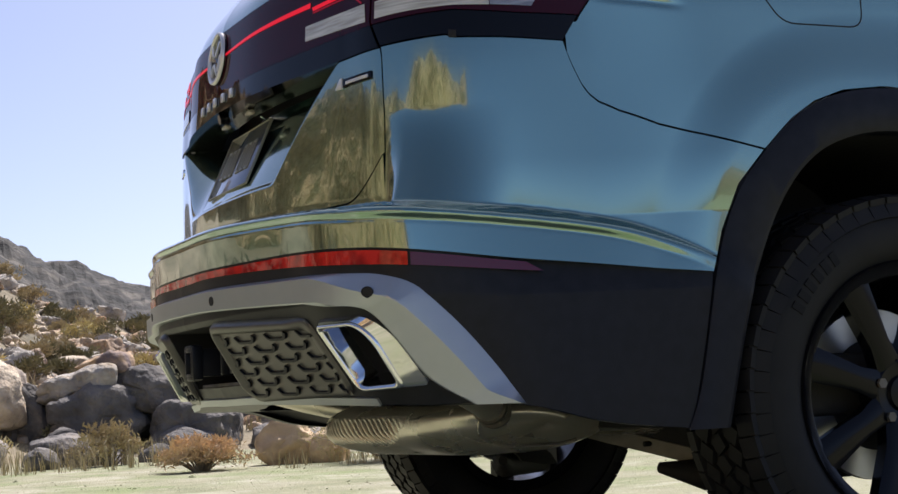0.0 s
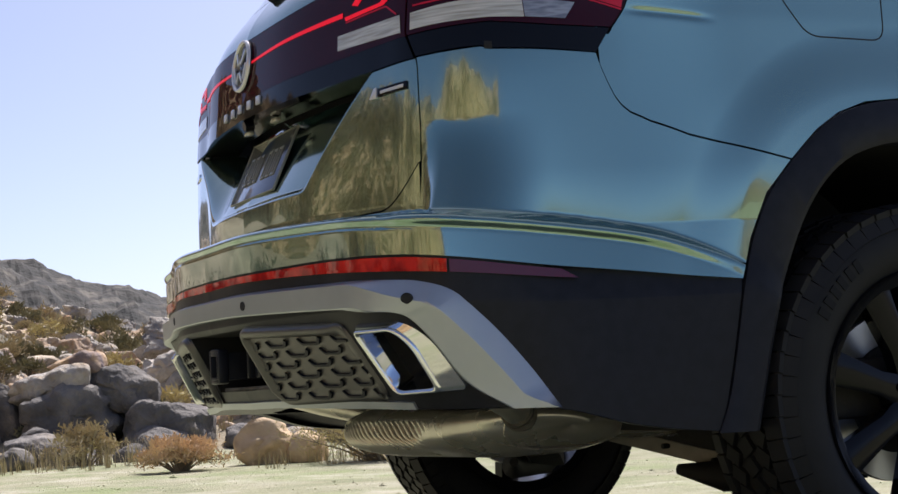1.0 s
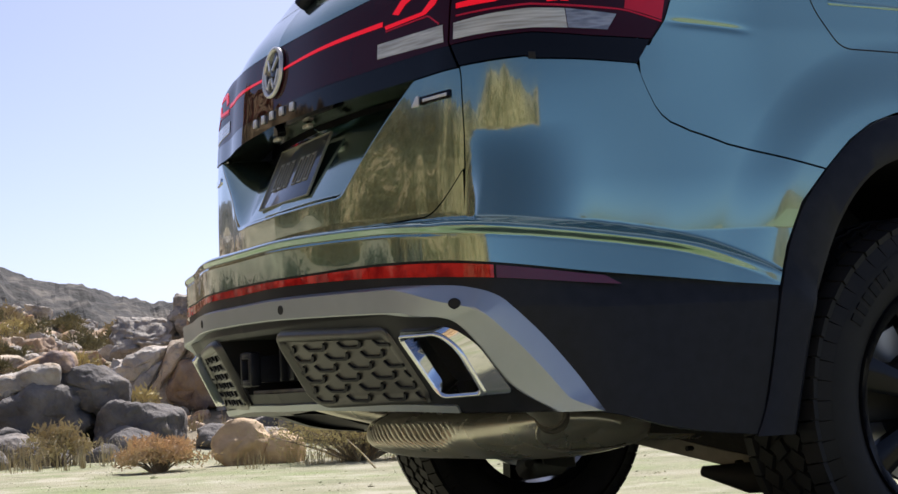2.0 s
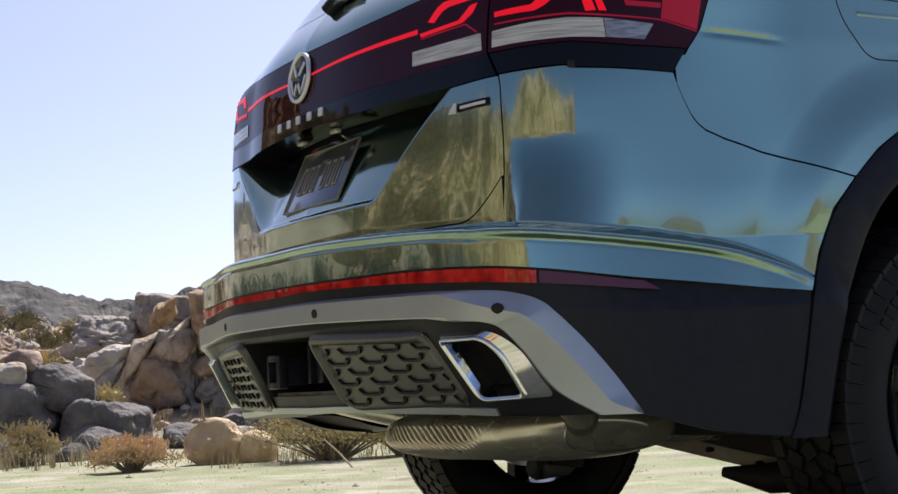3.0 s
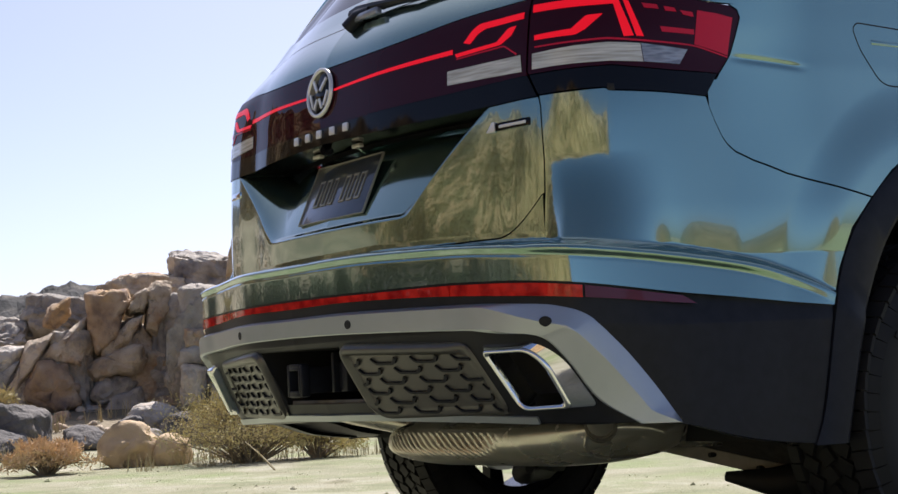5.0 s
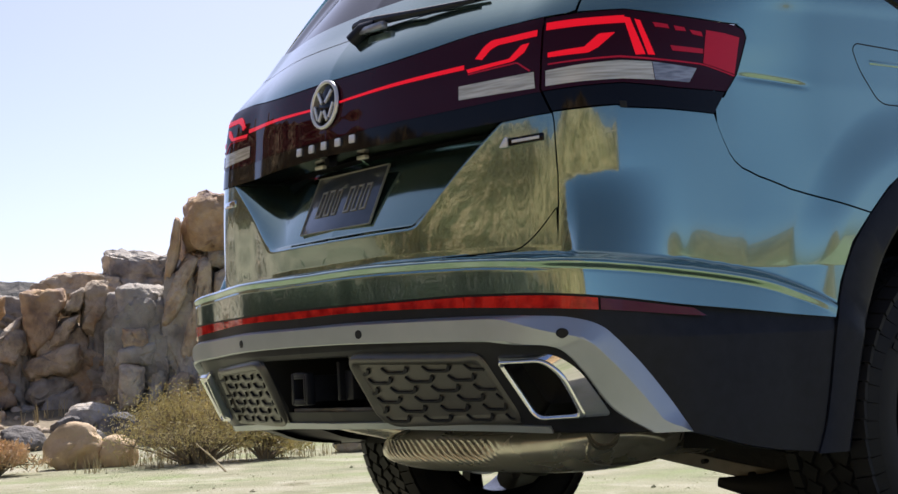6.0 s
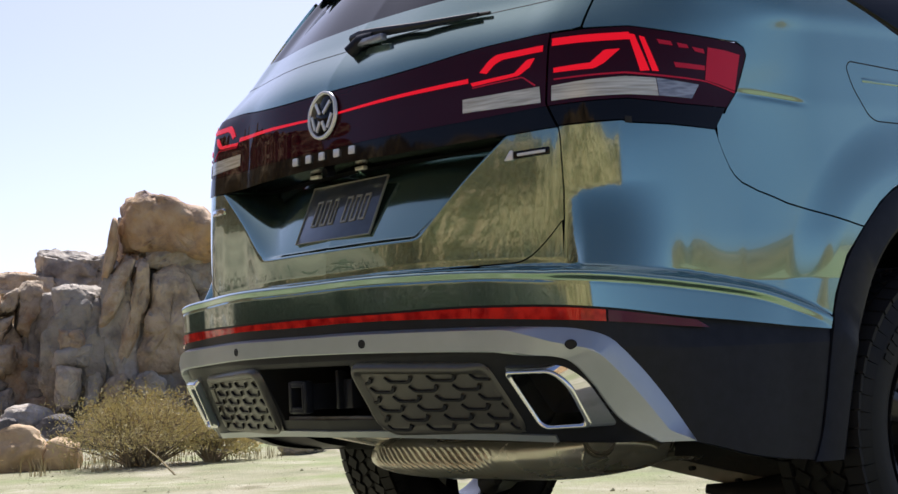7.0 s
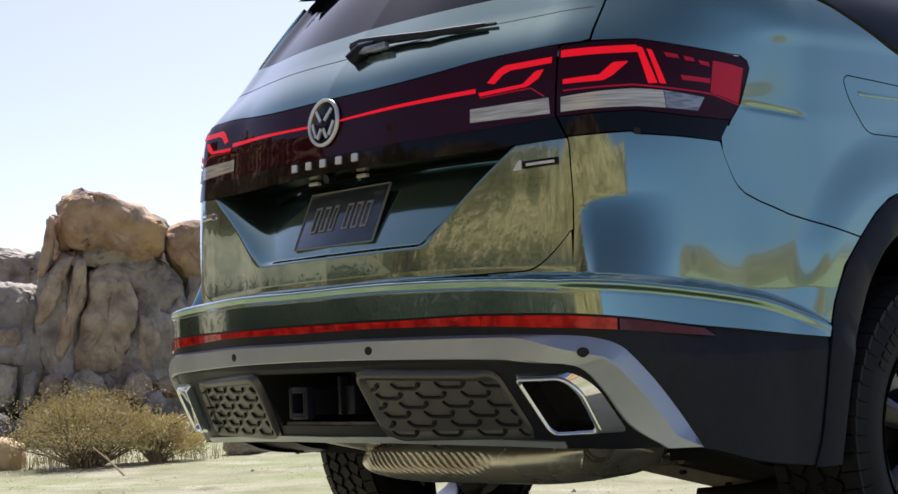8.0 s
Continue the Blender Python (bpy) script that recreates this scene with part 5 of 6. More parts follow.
tower_rock([(-.07, .18), (.03, .57), (.25, .67), (.26, .53), (.19, .16)], .50, .05, ROCK, "rock_pillar", TOWER, "pillars of the rock tower")
tower_rock([(.43, 1.11), (.50, 1.60), (.63, 1.66), (.83, 1.58), (.95, 1.32), (.93, .91), (.84, .68), (.71, .53), (.52, .61), (.32, .62), (.35, .82)], .90, .00, ROCK, "rock_pillar", TOWER, "pillars of the rock tower")
tower_rock([(.64, 1.68), (.84, 1.69), (1.21, 1.65), (1.38, 1.38), (1.41, .99), (1.17, .95), (.99, 1.18), (.83, 1.42)], .90, .20, ROCK_GREY, "rock_pillar", TOWER, "pillars of the rock tower")
tower_rock([(.93, 1.18), (1.08, 1.08), (1.13, .90), (1.04, .63), (1.00, .50), (.85, .64), (.90, .91)], .60, .05, ROCK, "rock_pillar", TOWER, "pillars of the rock tower")
tower_rock([(.27, .48), (.33, .62), (.46, .66), (.59, .55), (.57, .39), (.39, .37)], .50, -.30, ROCK_GREY, "rock_block", FOOT, "blocks at the foot of the tower")
tower_rock([(.75, .37), (.79, .54), (.94, .62), (1.02, .53), (.96, .30)], .50, -.15, ROCK, "rock_block", FOOT, "blocks at the foot of the tower")
tower_rock([(.93, .22), (.98, .39), (1.07, .43), (1.11, .32), (1.08, .17), (.95, .17)], .40, -.30, ROCK_GREY, "rock_block", FOOT, "blocks at the foot of the tower")
tower_rock([(1.02, .50), (1.15, .55), (1.27, .52), (1.28, .34), (1.08, .36)], .50, .00, ROCK_RUST, "rock_block", FOOT, "blocks at the foot of the tower")
tower_rock([(1.09, .95), (1.28, 1.02), (1.43, .89), (1.35, .51), (1.03, .51)], .50, .10, ROCK_GREY, "rock_block", FOOT, "blocks at the foot of the tower")
tower_rock([(-.40, 1.44), (-.14, 1.47), (.02, 1.44), (-.00, 1.13), (-.15, .96), (-.41, .94)], .60, .20, ROCK_GREY, "rock_block", FOOT, "blocks at the foot of the tower")
tower_rock([(-.40, 1.08), (-.18, 1.04), (-.13, .96), (-.15, .86), (-.40, .86)], .50, .00, ROCK, "rock_block", FOOT, "blocks at the foot of the tower")
tower_rock([(-.40, .86), (-.07, .91), (-.10, .70), (-.41, .71)], .50, .00, ROCK_GREY, "rock_block", FOOT, "blocks at the foot of the tower")
tower_rock([(-.40, .71), (-.16, .70), (-.22, .36), (-.41, .28)], .50, -.10, ROCK, "rock_block", FOOT, "blocks at the foot of the tower")
tower_rock([(-.28, .02), (-.19, .19), (.00, .22), (.14, .09), (-.01, .02)], .50, -.25, ROCK_GREY, "rock_block", FOOT, "blocks at the foot of the tower")
tower_rock([(.16, .17), (.23, .45), (.59, .40), (.85, .33), (.84, .05), (.50, .02)], .50, -.10, ROCK_GREY, "rock_block", FOOT, "blocks at the foot of the tower")
# darker blocks that fill the tower behind its face
for q in ((-.25, .80, .6, .6, 1.1, 4, ROCK_GREY, 1), (.25, .80, .6, .6, 1.5, 7, ROCK_GREY, 0), (.75, .80, .8, .6, 1.6, 2, ROCK_GREY, 4), (1.25, .75, .6, .6, 1.4, -5, ROCK_GREY, 2), (1.75, .80, .7, .9, 1.9, 0, ROCK_GREY, 3),
          (2.4, .80, .8, .9, 1.7, 3, ROCK, 6), (.75, 1.80, .7, .6, .40, 0, ROCK_GREY, 3)):
    tower(*q[:7], kind=q[7], back=.17)
# the stacked outcrop beside it
STACK = "tan weathered granite block in a stacked outcrop"


def stack(k, z, w, h, lean, mat, deep=.6, kind=0, back=0.0):
    at = Vector((-12.0, 4.3, 0)) + Vector((.354, .935, 0)) * k + Vector((-.935, .354, 0)) * (deep * .3 + back)
    return place(BLOCK[kind % 7], "rock_block", (at.x, at.y, z), (w, deep, h), (0, lean, 69), STACK, "blocks of the stacked outcrop", mat)


stack_rock = functools.partial(face_rock, (-12.0, 4.3, 0), (.354, .935))
stack_rock([(-.31, 1.48), (-.18, 1.55), (.11, 1.52), (.13, 1.37), (-.03, 1.02), (-.20, .89), (-.26, 1.05), (-.30, 1.25)], .60, .00, ROCK_RUST, "rock_block", STACK, "blocks of the stacked outcrop")
stack_rock([(.10, 1.29), (.17, 1.48), (.30, 1.53), (.35, 1.48), (.27, 1.26), (.12, 1.26)], .50, .05, ROCK, "rock_block", STACK, "blocks of the stacked outcrop")
stack_rock([(-.07, .90), (.09, 1.23), (.27, 1.26), (.23, 1.10), (.08, .94)], .50, .00, ROCK, "rock_block", STACK, "blocks of the stacked outcrop")
stack_rock([(.26, 1.08), (.31, 1.46), (.39, 1.57), (.55, 1.56), (.53, 1.44), (.38, 1.01)], .50, .05, ROCK, "rock_block", STACK, "blocks of the stacked outcrop")
stack_rock([(.41, .98), (.53, 1.42), (.73, 1.46), (.71, .96)], .50, .10, ROCK_GREY, "rock_block", STACK, "blocks of the stacked outcrop")
stack_rock([(-.31, .74), (-.23, .85), (.08, .95), (.27, .97), (.25, .78), (.13, .65), (-.26, .61)], .70, -.05, ROCK, "rock_block", STACK, "blocks of the stacked outcrop")
stack_rock([(-.29, .48), (-.24, .60), (.07, .65), (.25, .60), (.13, .45), (-.22, .35)], .60, .00, ROCK_GREY, "rock_block", STACK, "blocks of the stacked outcrop")
stack_rock([(-.87, .64), (-.78, .82), (-.51, .78), (-.35, .60), (-.36, .39), (-.52, .30), (-.74, .33), (-.86, .47)], .60, -.10, ROCK_RUST, "rock_block", STACK, "blocks of the stacked outcrop")
stack_rock([(-.86, .79), (-.70, .93), (-.50, 1.10), (-.29, 1.26), (-.28, .97), (-.34, .73), (-.51, .78), (-.76, .83)], .50, .05, ROCK, "rock_block", STACK, "blocks of the stacked outcrop")
stack_rock([(-1.22, .17), (-1.16, .47), (-.98, .80), (-.87, 1.01), (-.63, 1.07), (-.78, .83), (-.90, .64), (-1.02, .46), (-1.13, .22)], .50, .10, ROCK, "rock_block", STACK, "blocks of the stacked outcrop")
stack_rock([(-1.40, .12), (-1.32, .56), (-1.15, .76), (-.93, .87), (-1.12, .50), (-1.22, .16)], .50, .15, ROCK_GREY, "rock_block", STACK, "blocks of the stacked outcrop")
stack_rock([(-1.55, .55), (-1.54, .77), (-1.18, .96), (-.88, 1.00), (-1.00, .82), (-1.27, .62)], .50, .20, ROCK_GREY, "rock_block", STACK, "blocks of the stacked outcrop")
stack_rock([(-.75, 1.19), (-.67, 1.38), (-.45, 1.48), (-.45, 1.30), (-.62, 1.14)], .50, .50, ROCK_RUST, "rock_block", STACK, "blocks of the stacked outcrop")
stack_rock([(-.99, .04), (-.93, .43), (-.79, .49), (-.75, .31), (-.72, .02)], .50, .10, ROCK, "rock_block", STACK, "blocks of the stacked outcrop")
stack_rock([(-.74, .31), (-.43, .30), (-.46, .11), (-.66, .02), (-.72, .02)], .50, .00, ROCK_RUST, "rock_block", STACK, "blocks of the stacked outcrop")
stack_rock([(-.62, .02), (-.55, .14), (-.33, .16), (-.16, .03), (-.19, .02), (-.51, .02)], .50, -.30, ROCK_GREY, "rock_block", STACK, "blocks of the stacked outcrop")
stack_rock([(-.27, .15), (-.22, .29), (-.08, .27), (-.06, .12), (-.20, .07)], .40, -.10, ROCK, "rock_block", STACK, "blocks of the stacked outcrop")
stack_rock([(-.21, .28), (-.05, .48), (.21, .55), (.24, .36), (.12, .21), (-.11, .22)], .50, -.05, ROCK_GREY, "rock_block", STACK, "blocks of the stacked outcrop")
stack_rock([(.22, .09), (.26, .37), (.40, .45), (.58, .42), (.60, .17), (.45, .02), (.27, .02)], .50, -.10, ROCK, "rock_block", STACK, "blocks of the stacked outcrop")
stack_rock([(.29, .87), (.49, .90), (.54, .71), (.32, .72)], .50, .10, ROCK, "rock_block", STACK, "blocks of the stacked outcrop")
stack_rock([(.12, .52), (.30, .72), (.50, .68), (.52, .47), (.24, .48)], .50, .10, ROCK_GREY, "rock_block", STACK, "blocks of the stacked outcrop")
stack_rock([(-1.56, .13), (-1.55, .58), (-1.33, .61), (-1.31, .34), (-1.40, .06)], .50, .20, ROCK_GREY, "rock_block", STACK, "blocks of the stacked outcrop")
for q in ((-1.3, .45, .6, .8, 20, ROCK_GREY, .6, 3, .18), (-.9, .50, .6, .9, 10, ROCK, .6, 4, .18), (-.4, .60, .6, 1.0, 6, ROCK_GREY, .6, 0, .18), (.1, .70, .6, 1.2, 6, ROCK, .6, 2, .18), (.55, .70, .6, 1.2, 4, ROCK_GREY, .6, 5, .18),
          (.95, 1.0, .5, 1.1, 4, ROCK_GREY, .7, 2), (1.3, .9, .6, 1.2, 6, ROCK_GREY, .8, 6), (-1.9, .4, .7, .6, 30, ROCK, .8, 2)):
    stack(*q)
for q in ((-1.2, 1.10, .8, .5, 10, ROCK_GREY, 1.0, 3, 1.5), (-.5, 1.30, .9, .5, 8, ROCK_GREY, 1.0, 5, 1.5), (.3, 1.50, 1.0, .5, 4, ROCK, 1.0, 1, 1.5), (1.1, 1.70, 1.0, .7, 6, ROCK_GREY, 1.0, 2, 1.6), (1.9, 1.7, 1.1, 1.2, 4, ROCK_GREY, 1.1, 4, 1.2),
          (2.2, 1.75, 1.1, 1.0, 4, ROCK_GREY, 1.1, 6, 3.4), (2.9, 1.9, 1.2, 1.1, 8, ROCK_GREY, 1.1, 0, 3.4), (1.5, 1.5, .9, .8, -5, ROCK_GREY, 1.1, 3, 3.4)):
    stack(*q)
# low slabs before the hillside, their shade put into the dark granite colour
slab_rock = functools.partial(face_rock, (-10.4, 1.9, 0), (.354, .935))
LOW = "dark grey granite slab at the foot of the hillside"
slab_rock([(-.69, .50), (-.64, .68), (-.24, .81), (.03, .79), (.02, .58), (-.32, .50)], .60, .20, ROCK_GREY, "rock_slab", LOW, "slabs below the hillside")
slab_rock([(-.57, .52), (-.30, .59), (.05, .64), (.27, .53), (.34, .28), (.13, .08), (-.31, .08), (-.55, .30)], .80, .10, ROCK_SHADED, "rock_slab", LOW, "slabs below the hillside")
slab_rock([(-.69, .12), (-.28, .22), (.11, .15), (.14, .02), (-.65, .02)], .60, -.20, ROCK_SHADED, "rock_slab", LOW, "slabs below the hillside")
slab_rock([(.26, .10), (.34, .30), (.47, .52), (.81, .43), (1.06, .34), (1.04, .02), (.45, .02)], .80, .10, ROCK_SHADED, "rock_slab", LOW, "slabs below the hillside")
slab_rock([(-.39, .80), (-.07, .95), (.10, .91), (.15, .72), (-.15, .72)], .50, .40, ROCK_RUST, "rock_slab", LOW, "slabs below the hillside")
slab_rock([(-.01, .60), (.10, .79), (.35, .78), (.55, .62), (.54, .30), (.24, .30)], .70, .30, ROCK_SHADED, "rock_slab", LOW, "slabs below the hillside")
slab_rock([(-1.07, .40), (-1.01, .70), (-.77, .68), (-.60, .50), (-.55, .20), (-.68, .05), (-1.08, .05)], .60, .30, ROCK_SHADED, "rock_slab", LOW, "slabs below the hillside")
# boulders at the foot of the slope
place(ROUND[0], "boulder", (-7.1, 2.42, .115), (.33, .35, .31), (0, 0, 40), "rounded tan boulder on the sand", "boulders on the sand", TAN)
place(ROUND[1], "boulder", (-6.95, 2.67, .075), (.23, .26, .23), (0, 0, 10), "small rounded tan boulder on the sand", "boulders on the sand", TAN)
place(ROUND[2], "boulder", (-11.1, 1.02, .52), (.62, .62, .62), (0, 0, 90), "pale rounded boulder with a dark hollow", "boulders on the sand", ROCK)
place(ROUND[3], "boulder", (-10.2, .80, .10), (.45, .42, .36), (0, 0, 0), "dark low boulder in the brush", "boulders on the sand", ROCK_GREY)
place(ROUND[3], "boulder", (-6.55, 4.3, .08), (.24, .46, .20), (0, 0, 30), "low grey stone on the sand", "boulders on the sand", ROCK_GREY)
place(ROUND[1], "boulder", (-6.9, 4.75, .10), (.30, .30, .24), (0, 0, 30), "low grey stone on the sand", "boulders on the sand", ROCK_GREY)
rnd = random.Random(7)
# many of these take the granite that carries shade in its colour
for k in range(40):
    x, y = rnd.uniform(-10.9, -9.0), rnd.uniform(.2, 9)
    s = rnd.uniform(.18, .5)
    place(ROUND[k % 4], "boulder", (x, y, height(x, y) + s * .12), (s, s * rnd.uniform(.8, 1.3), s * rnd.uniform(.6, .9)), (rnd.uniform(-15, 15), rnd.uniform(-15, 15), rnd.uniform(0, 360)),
          "weathered granite boulder at the foot of the slope", "boulders at the foot of the slope", rnd.choice((ROCK_SHADED, ROCK_GREY, ROCK_SHADED)))
for k in range(295):
    x = -11.5 - 15 * rnd.random() ** 1.1
    y = rnd.uniform(-3.5, 3.8) + (-x - 11) * .22
    s = (.11 + .31 * rnd.random() ** 1.6) * (1 + (-x - 11) * .03)
    place((JAGGED + BLOCK)[rnd.randrange(12)], "hill_rock", (x, y, height(x, y) + s * .05), (s, s * rnd.uniform(.8, 1.4), s * rnd.uniform(.5, .85)),
          (rnd.uniform(-20, 20), rnd.uniform(-20, 20), rnd.uniform(0, 360)), "weathered granite rock on the hillside", "rocks on the hillside", rnd.choice((ROCK_RUST, ROCK_GREY, ROCK_GREY, ROCK)))
# small stones strewn between them
verts, faces = [], []
stone = [[tuple(v.co) for v in me.vertices] for me in (rock_mesh("stone", 70 + k, ROCK, 8, .2, 2, .3, .5) for k in range(4))]
stone_faces = [tuple(q.vertices) for q in rock_mesh("stone", 70, ROCK, 8, .2, 2, .3, .5).polygons]
for k in range(900):
    x = -10.8 - 13 * rnd.random() ** 1.1
    y = rnd.uniform(-3.0, 3.8) + (-x - 11) * .22
    size = rnd.uniform(.05, .16) * (1 + (-x - 11) * .03)
    m = pose(x, y, height(x, y) + size * .1, rnd.uniform(-30, 30), rnd.uniform(-30, 30), rnd.uniform(0, 360)) @ Matrix.Diagonal((size, size * rnd.uniform(.7, 1.4), size * rnd.uniform(.5, .9), 1))
    b = len(verts)
    verts += [m @ Vector(v) for v in stone[k % 4]]
    faces += [tuple(b + i for i in q) for q in stone_faces]
tagged(mesh_object("scree", verts, faces, ROCK, None, None, True), "small granite stones strewn over the hillside", "stones", "", "stuff")
# sunlit cliffs and rocks behind the camera, which the car's rear mirrors
CLIFF_A, CLIFF_Z = np.radians(np.linspace(184, 334, 460)), np.linspace(0, 1, 60)
verts = []
for a in CLIFF_A:
    top = 7.6 + 2.2 * float(ease((a - 4.80) / .35)) - 1.6 * float(ease((a - 5.30) / .30)) + .8 * fbm(a * 9, 0, .5, 8) + .4 * fbm(a * 40, 0, .5, 9)
    for q in CLIFF_Z:
        p = Vector((math.cos(a) * 24, math.sin(a) * 24, q * top))
        r = 24 + q * 2.2 + 1.1 * noise.fractal(p * .30, 1.0, 2.0, 3) + .30 * noise.fractal(p * 2.2 + Vector((5, 3, 1)), .7, 2.1, 5)
        verts.append((math.cos(a) * r, math.sin(a) * r, q * top * float(ease((5.81 - a) / .05)) - .1))
cliff = tagged(mesh_object("cliff", verts, grid_faces(len(CLIFF_A), len(CLIFF_Z)), GOLDEN, None, None, False), "sunlit golden granite cliff", "cliff", "", "structure")
for k in range(46):
    a = radians(186 + 124 * (k + rnd.random()) / 46)
    d = rnd.uniform(19, 23)
    s = rnd.uniform(1.0, 2.2)
    place((BLOCK + JAGGED)[rnd.randrange(13)], "cliff_rock", (d * math.cos(a), d * math.sin(a), s * .25), (s, s * rnd.uniform(.7, 1.1), s * rnd.uniform(.7, 1.1)), (rnd.uniform(-8, 8), rnd.uniform(-8, 8), rnd.uniform(0, 360)),
          "sunlit tan granite rock at the foot of a cliff", "rocks of the cliff", GOLDEN)
# a far ridge behind the near hillside, coloured dark for its shaded slope
SKYLINE = curve([(120, 3.0), (150, 3.1), (161, 3.3), (164, 3.1), (165.1, 3.4), (166.2, 3.75), (167.5, 3.85), (168.6, 4.2), (169.4, 4.6), (170.3, 4.75), (171.1, 5.2), (172.2, 5.8), (175, 6.6), (182, 7.0), (200, 5.0)])
verts = []
RIDGE_A, RIDGE_D = np.linspace(122, 200, 520), np.linspace(0, 1, 30)
for az in RIDGE_A:
    ca, sa = math.cos(radians(az)), math.sin(radians(az))
    top = 125 * math.tan(radians(float(SKYLINE(az))))
    for q in RIDGE_D:
        d = 70 + 62 * q
        rise = float(ease(q / .92)) if q < .92 else 1 - (q - .92) * 3
        px, py = 3.4 + ca * d, -1.2 + sa * d
        verts.append((px, py, .45 + (top + .55) * rise - .5 * (1 - q) + (.55 * fbm(px, py, .22, 21) + .45 * fbm(px, py, .8, 22)) * min(1, q * 3)))
tagged(mesh_object("far_ridge", verts, grid_faces(len(RIDGE_A), len(RIDGE_D)), FAR_RIDGE, None, None, False), "far rocky ridge with scrub, its shade put into the dark colour", "hill", "", "structure")
# a smooth hill and lower ones far out on the side that the body side mirrors


def far_hill(az, d, width, deep, tall, seed):
    verts = []
    c, n = Vector((d * math.cos(radians(az)), d * math.sin(radians(az)), 0)), 40
    side, out = Vector((-math.sin(radians(az)), math.cos(radians(az)), 0)), Vector((math.cos(radians(az)), math.sin(radians(az)), 0))
    for i in range(n + 1):
        for j in range(n + 1):
            p, q = 2 * i / n - 1, 2 * j / n - 1
            h = max(0, 1 - p * p - q * q) * (1 + .05 * fbm(p * 2, q * 2, 1, seed)) + .010 * fbm(p * 12, q * 12, 1, seed)
            v = c + side * p * width + out * q * deep
            verts.append((v.x, v.y, h * tall - .3))
    return tagged(mesh_object("far_hill", verts, grid_faces(n + 1, n + 1), GOLDEN_SOIL), "far dry hill with yellow scrub", "hill", "", "structure")


far_hill(16, 75, 17, 18, 7.4, 3)
far_hill(-16, 90, 20, 18, 1.6, 4)
far_hill(48, 110, 30, 20, 1.4, 5)
far_hill(66, 120, 40, 20, 5.0, 6)

# ---- plants ----


def blades(name, n, area, lo, hi, mat, seed, label, lean=.5, width=.004, keep=None):
    """Many thin blades in tufts as one object."""
    r = random.Random(seed)
    verts, faces = [], []
    k = 0
    while k < n:
        cx, cy = r.uniform(area[0], area[1]), r.uniform(area[2], area[3])
        if keep and not keep(cx, cy):
            continue
        tuft = r.randrange(4, 10)
        for _ in range(tuft):
            x, y = cx + r.gauss(0, .02), cy + r.gauss(0, .02)
            h = r.uniform(lo, hi)
            a = r.uniform(0, 6.283)
            z = height(x, y) - .004
            dx, dy = math.cos(a), math.sin(a)
            l = r.uniform(0, lean) * h
            w = width * r.uniform(.6, 1.4)
            b = len(verts)
            verts += [(x - dy * w, y + dx * w, z), (x + dy * w, y - dx * w, z), (x + dx * l * .4 + dy * w * .7, y + dy * l * .4 - dx * w * .7, z + h * .6),
                      (x + dx * l * .4 - dy * w * .7, y + dy * l * .4 + dx * w * .7, z + h * .6), (x + dx * l, y + dy * l, z + h)]
            faces += [(b, b + 1, b + 2, b + 3), (b + 3, b + 2, b + 4)]
            k += 1
    return tagged(mesh_object(name, verts, faces, mat, None, None, False), label, "grass", "", "stuff")


off_car = lambda x, y: not (-1.3 < x < 3.9 and -2.6 < y < 5.2)
blades("grass", 9000, (-9.8, -1.2, -.5, 8), .003, .008, PALE_GRASS, 1, "short pale green dry grass on the sand", .9, .006, off_car)
blades("dry_grass", 900, (-9.6, -8.0, .1, 2.4), .05, .24, DRY, 3, "tall dry straw grass at the foot of the slope", .55, .003)
blades("dry_grass", 1000, (-16, -11, .0, 4.2), .08, .22, DRY, 4, "dry straw grass between the rocks", .6, .006)
blades("dry_grass", 700, (-7.6, -6.3, 2.2, 4.2), .05, .14, DRY, 5, "thin dry straw grass by the bush", .6, .0025)
rnd = random.Random(12)
verts, faces = [], []
for k in range(90):
    x, y = rnd.uniform(-9.8, -1.2), rnd.uniform(-.5, 8)
    s = rnd.uniform(.004, .02) * (1 if rnd.random() < .93 else 2.0)
    b = len(verts)
    z = height(x, y)
    for dx, dy, dz in ((1, 0, .2), (0, 1, .1), (-1, 0, .25), (0, -1, .2), (.1, .1, 1), (0, 0, -.6)):
        verts.append((x + dx * s * rnd.uniform(.7, 1.2), y + dy * s * rnd.uniform(.7, 1.2), z + dz * s * .8))
    faces += [(b, b + 1, b + 4), (b + 1, b + 2, b + 4), (b + 2, b + 3, b + 4), (b + 3, b, b + 4), (b + 1, b, b + 5), (b + 2, b + 1, b + 5), (b + 3, b + 2, b + 5), (b, b + 3, b + 5)]
tagged(mesh_object("pebbles", verts, faces, SAND, None, None, False), "small tan pebbles scattered on the sand", "pebbles", "", "stuff")


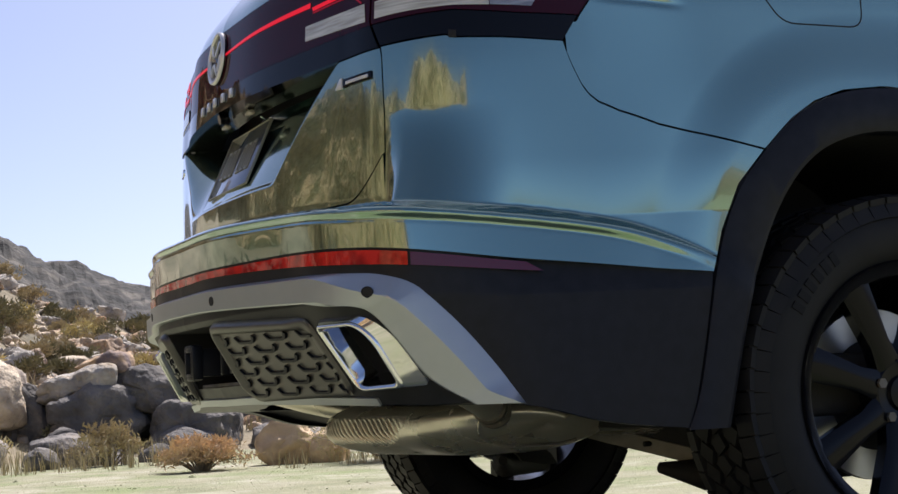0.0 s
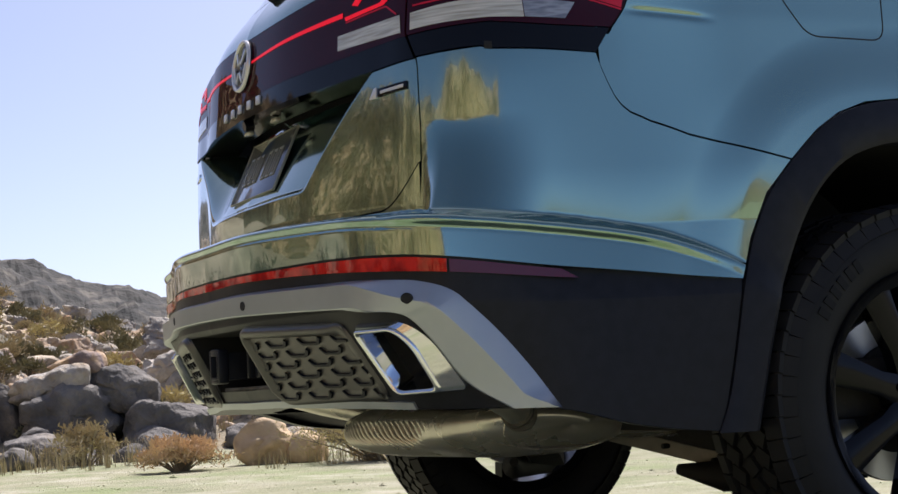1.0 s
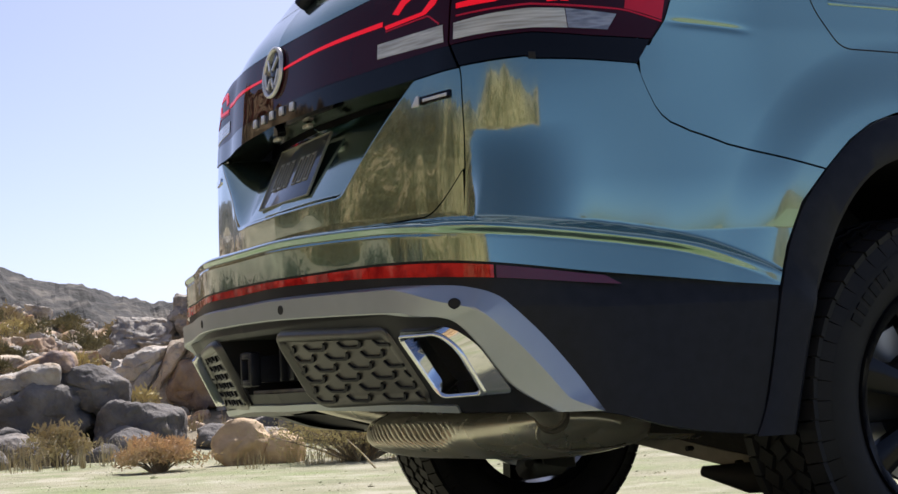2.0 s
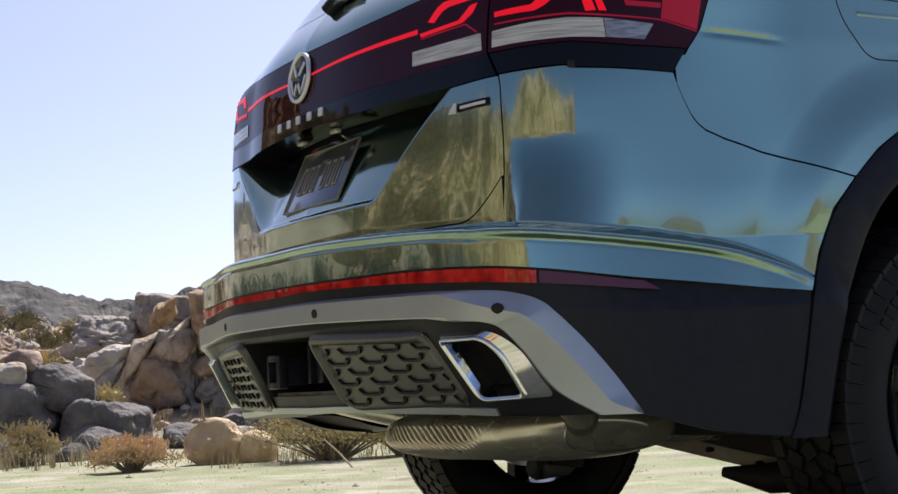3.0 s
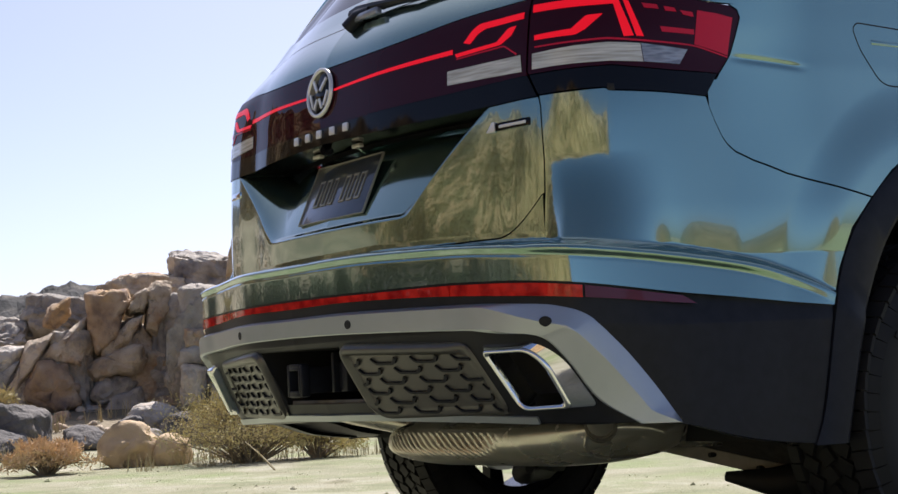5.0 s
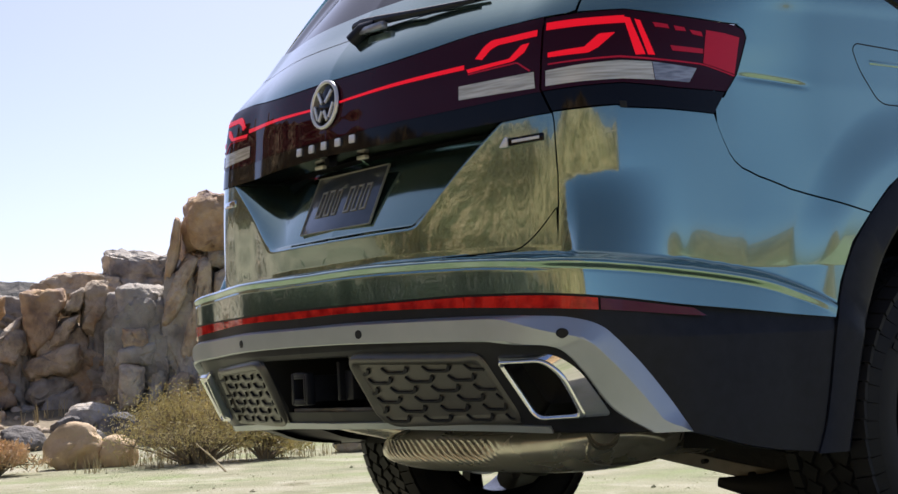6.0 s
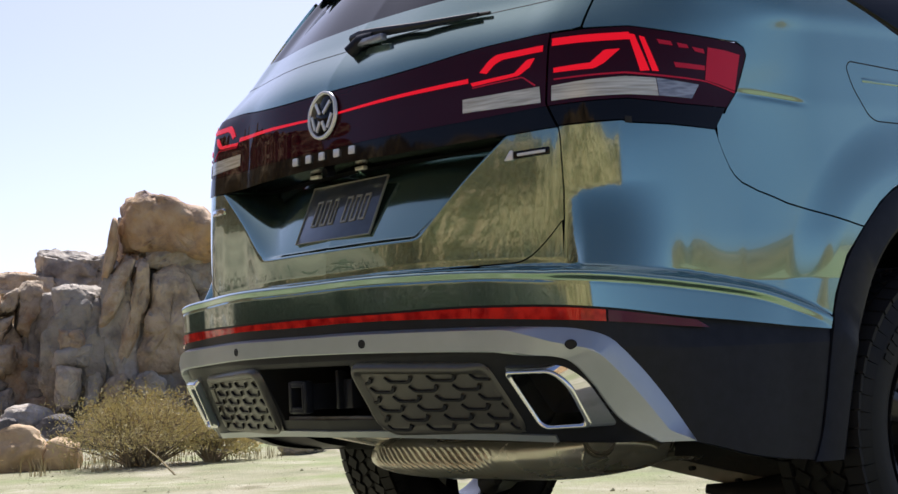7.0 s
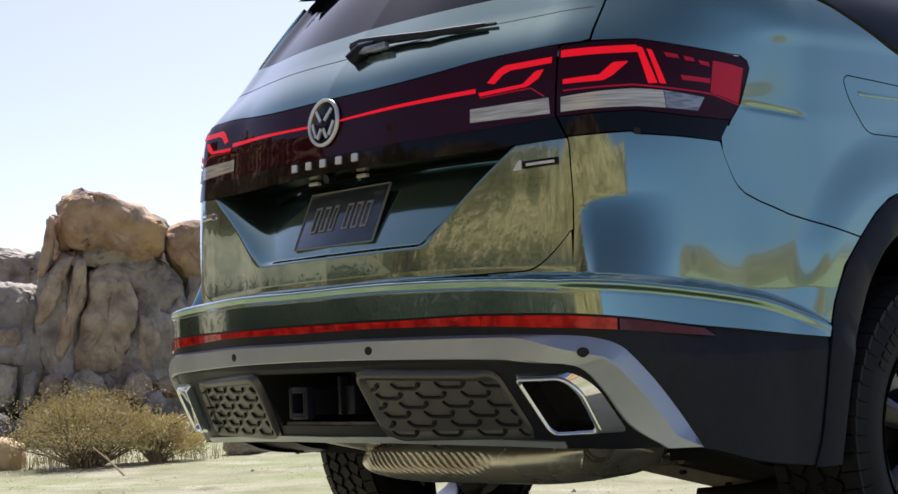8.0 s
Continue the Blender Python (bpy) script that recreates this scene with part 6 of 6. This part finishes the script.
def bush(at, size, leaf, seed, label, twigs=26, leaves=2600, leaf_len=.035, upright=.6):
    """A low shrub: a few woody stems, many twigs, and small leaves in clumps round the twig ends."""
    r = random.Random(seed)
    b = tagged(new("bush"), label, "bush")
    b.location = at
    bm = bmesh.new()
    ends = []
    for k in range(twigs):
        a = 2 * math.pi * k / twigs + r.uniform(-.2, .2)
        sp = r.uniform(.15, 1.0)
        e = Vector((math.cos(a) * size[0] * sp * .5, math.sin(a) * size[1] * sp * .5, size[2] * (1 - .62 * sp ** 2) * r.uniform(.72, 1.05)))
        m = Vector((e.x * .45, e.y * .45, e.z * upright)) + Vector((r.gauss(0, .02), r.gauss(0, .02), 0))
        tube(bm, [(e.x * .06, e.y * .06, -.02), m, e], [.010, .006, .0025], 5)
        ends += [e, e * .8 + m * .2, m * .55 + e * .45]
        for q in range(3):
            g = e * r.uniform(.6, 1) + Vector((r.gauss(0, .10) * size[0], r.gauss(0, .10) * size[1], r.gauss(0, .07) * size[2]))
            tube(bm, [m * .5 + e * .5, g], [.004, .0015], 4)
            ends.append(g)
    part("stem", bm, BARK, b)
    verts, faces = [], []
    for k in range(leaves):
        e = r.choice(ends)
        p = e + Vector((r.gauss(0, .055) * size[0], r.gauss(0, .055) * size[1], r.gauss(0, .06) * size[2]))
        if p.z < .015:
            continue
        d = Vector((r.gauss(0, 1), r.gauss(0, 1), r.gauss(.8, .7))).normalized()
        s = d.orthogonal().normalized() * leaf_len * .16
        l = leaf_len * r.uniform(.6, 1.4)
        i = len(verts)
        verts += [p, p + d * l * .5 + s, p + d * l, p + d * l * .5 - s]
        faces.append((i, i + 1, i + 2, i + 3))
    tagged(mesh_object("leaves", verts, faces, leaf, b, None, False), "", "", "", "stuff")
    return b


bush((-6.50, 3.02, 0), (.95, 1.25, .50), SAGE, 1, "yellow-olive sage bush with straggling twigs on the sand", 80, 13000, .022, .45)
bush((-6.45, 3.50, 0), (.6, .8, .28), SAGE, 2, "low yellow-olive sage bush beside a larger one", 26, 5000, .035)
bush((-6.95, 1.80, 0), (.42, .55, .22), RUST_BUSH, 3, "low rust-coloured dry bush", 30, 4500, .035)
bush((-8.9, 1.60, 0), (.5, .6, .30), DRY, 4, "straw-coloured dry bush among the grass", 22, 1500, .05)
bush((-10.3, .55, height(-10.3, .55)), (.9, .9, .30), SAGE, 5, "dark low brush under the boulder", 20, 1600, .05)
rnd = random.Random(5)
for k in range(84):
    x = rnd.uniform(-21, -10.6)
    y = rnd.uniform(-.4, 3.4) + (-x - 11) * .2
    s = rnd.uniform(.25, .7)
    bush((x, y, height(x, y)), (s, s, s * rnd.uniform(.4, .7)), rnd.choice((SAGE, DRY, OLIVE, OLIVE)), 50 + k, "dry scrub bush between the rocks", 10, 420, .07)
# bushes out of view, added so that the bumper mirrors a dark band
for k in range(84):
    a = radians(190 + 98 * (k + rnd.random()) / 84)
    d = rnd.uniform(7.5, 17.5)
    s = (.62 + .052 * d) * rnd.uniform(.85, 1.1)
    bush((d * math.cos(a), d * math.sin(a), 0), (s * 1.5, s * 1.5, s), DARK_SCRUB, 120 + k, "unseen scrub bush added to darken the bumper's reflection", 14, 1300, .17)
bm = bmesh.new()
tube(bm, [(-5.40, 2.67, -.02), (-5.50, 2.62, .08), (-5.62, 2.57, .17)], [.007, .006, .003], 5)
tube(bm, [(-5.50, 2.62, .08), (-5.46, 2.56, .13)], [.004, .002], 5)
tagged(part("branch", bm, DRY), "dry bare branch standing in the sand", "branch")
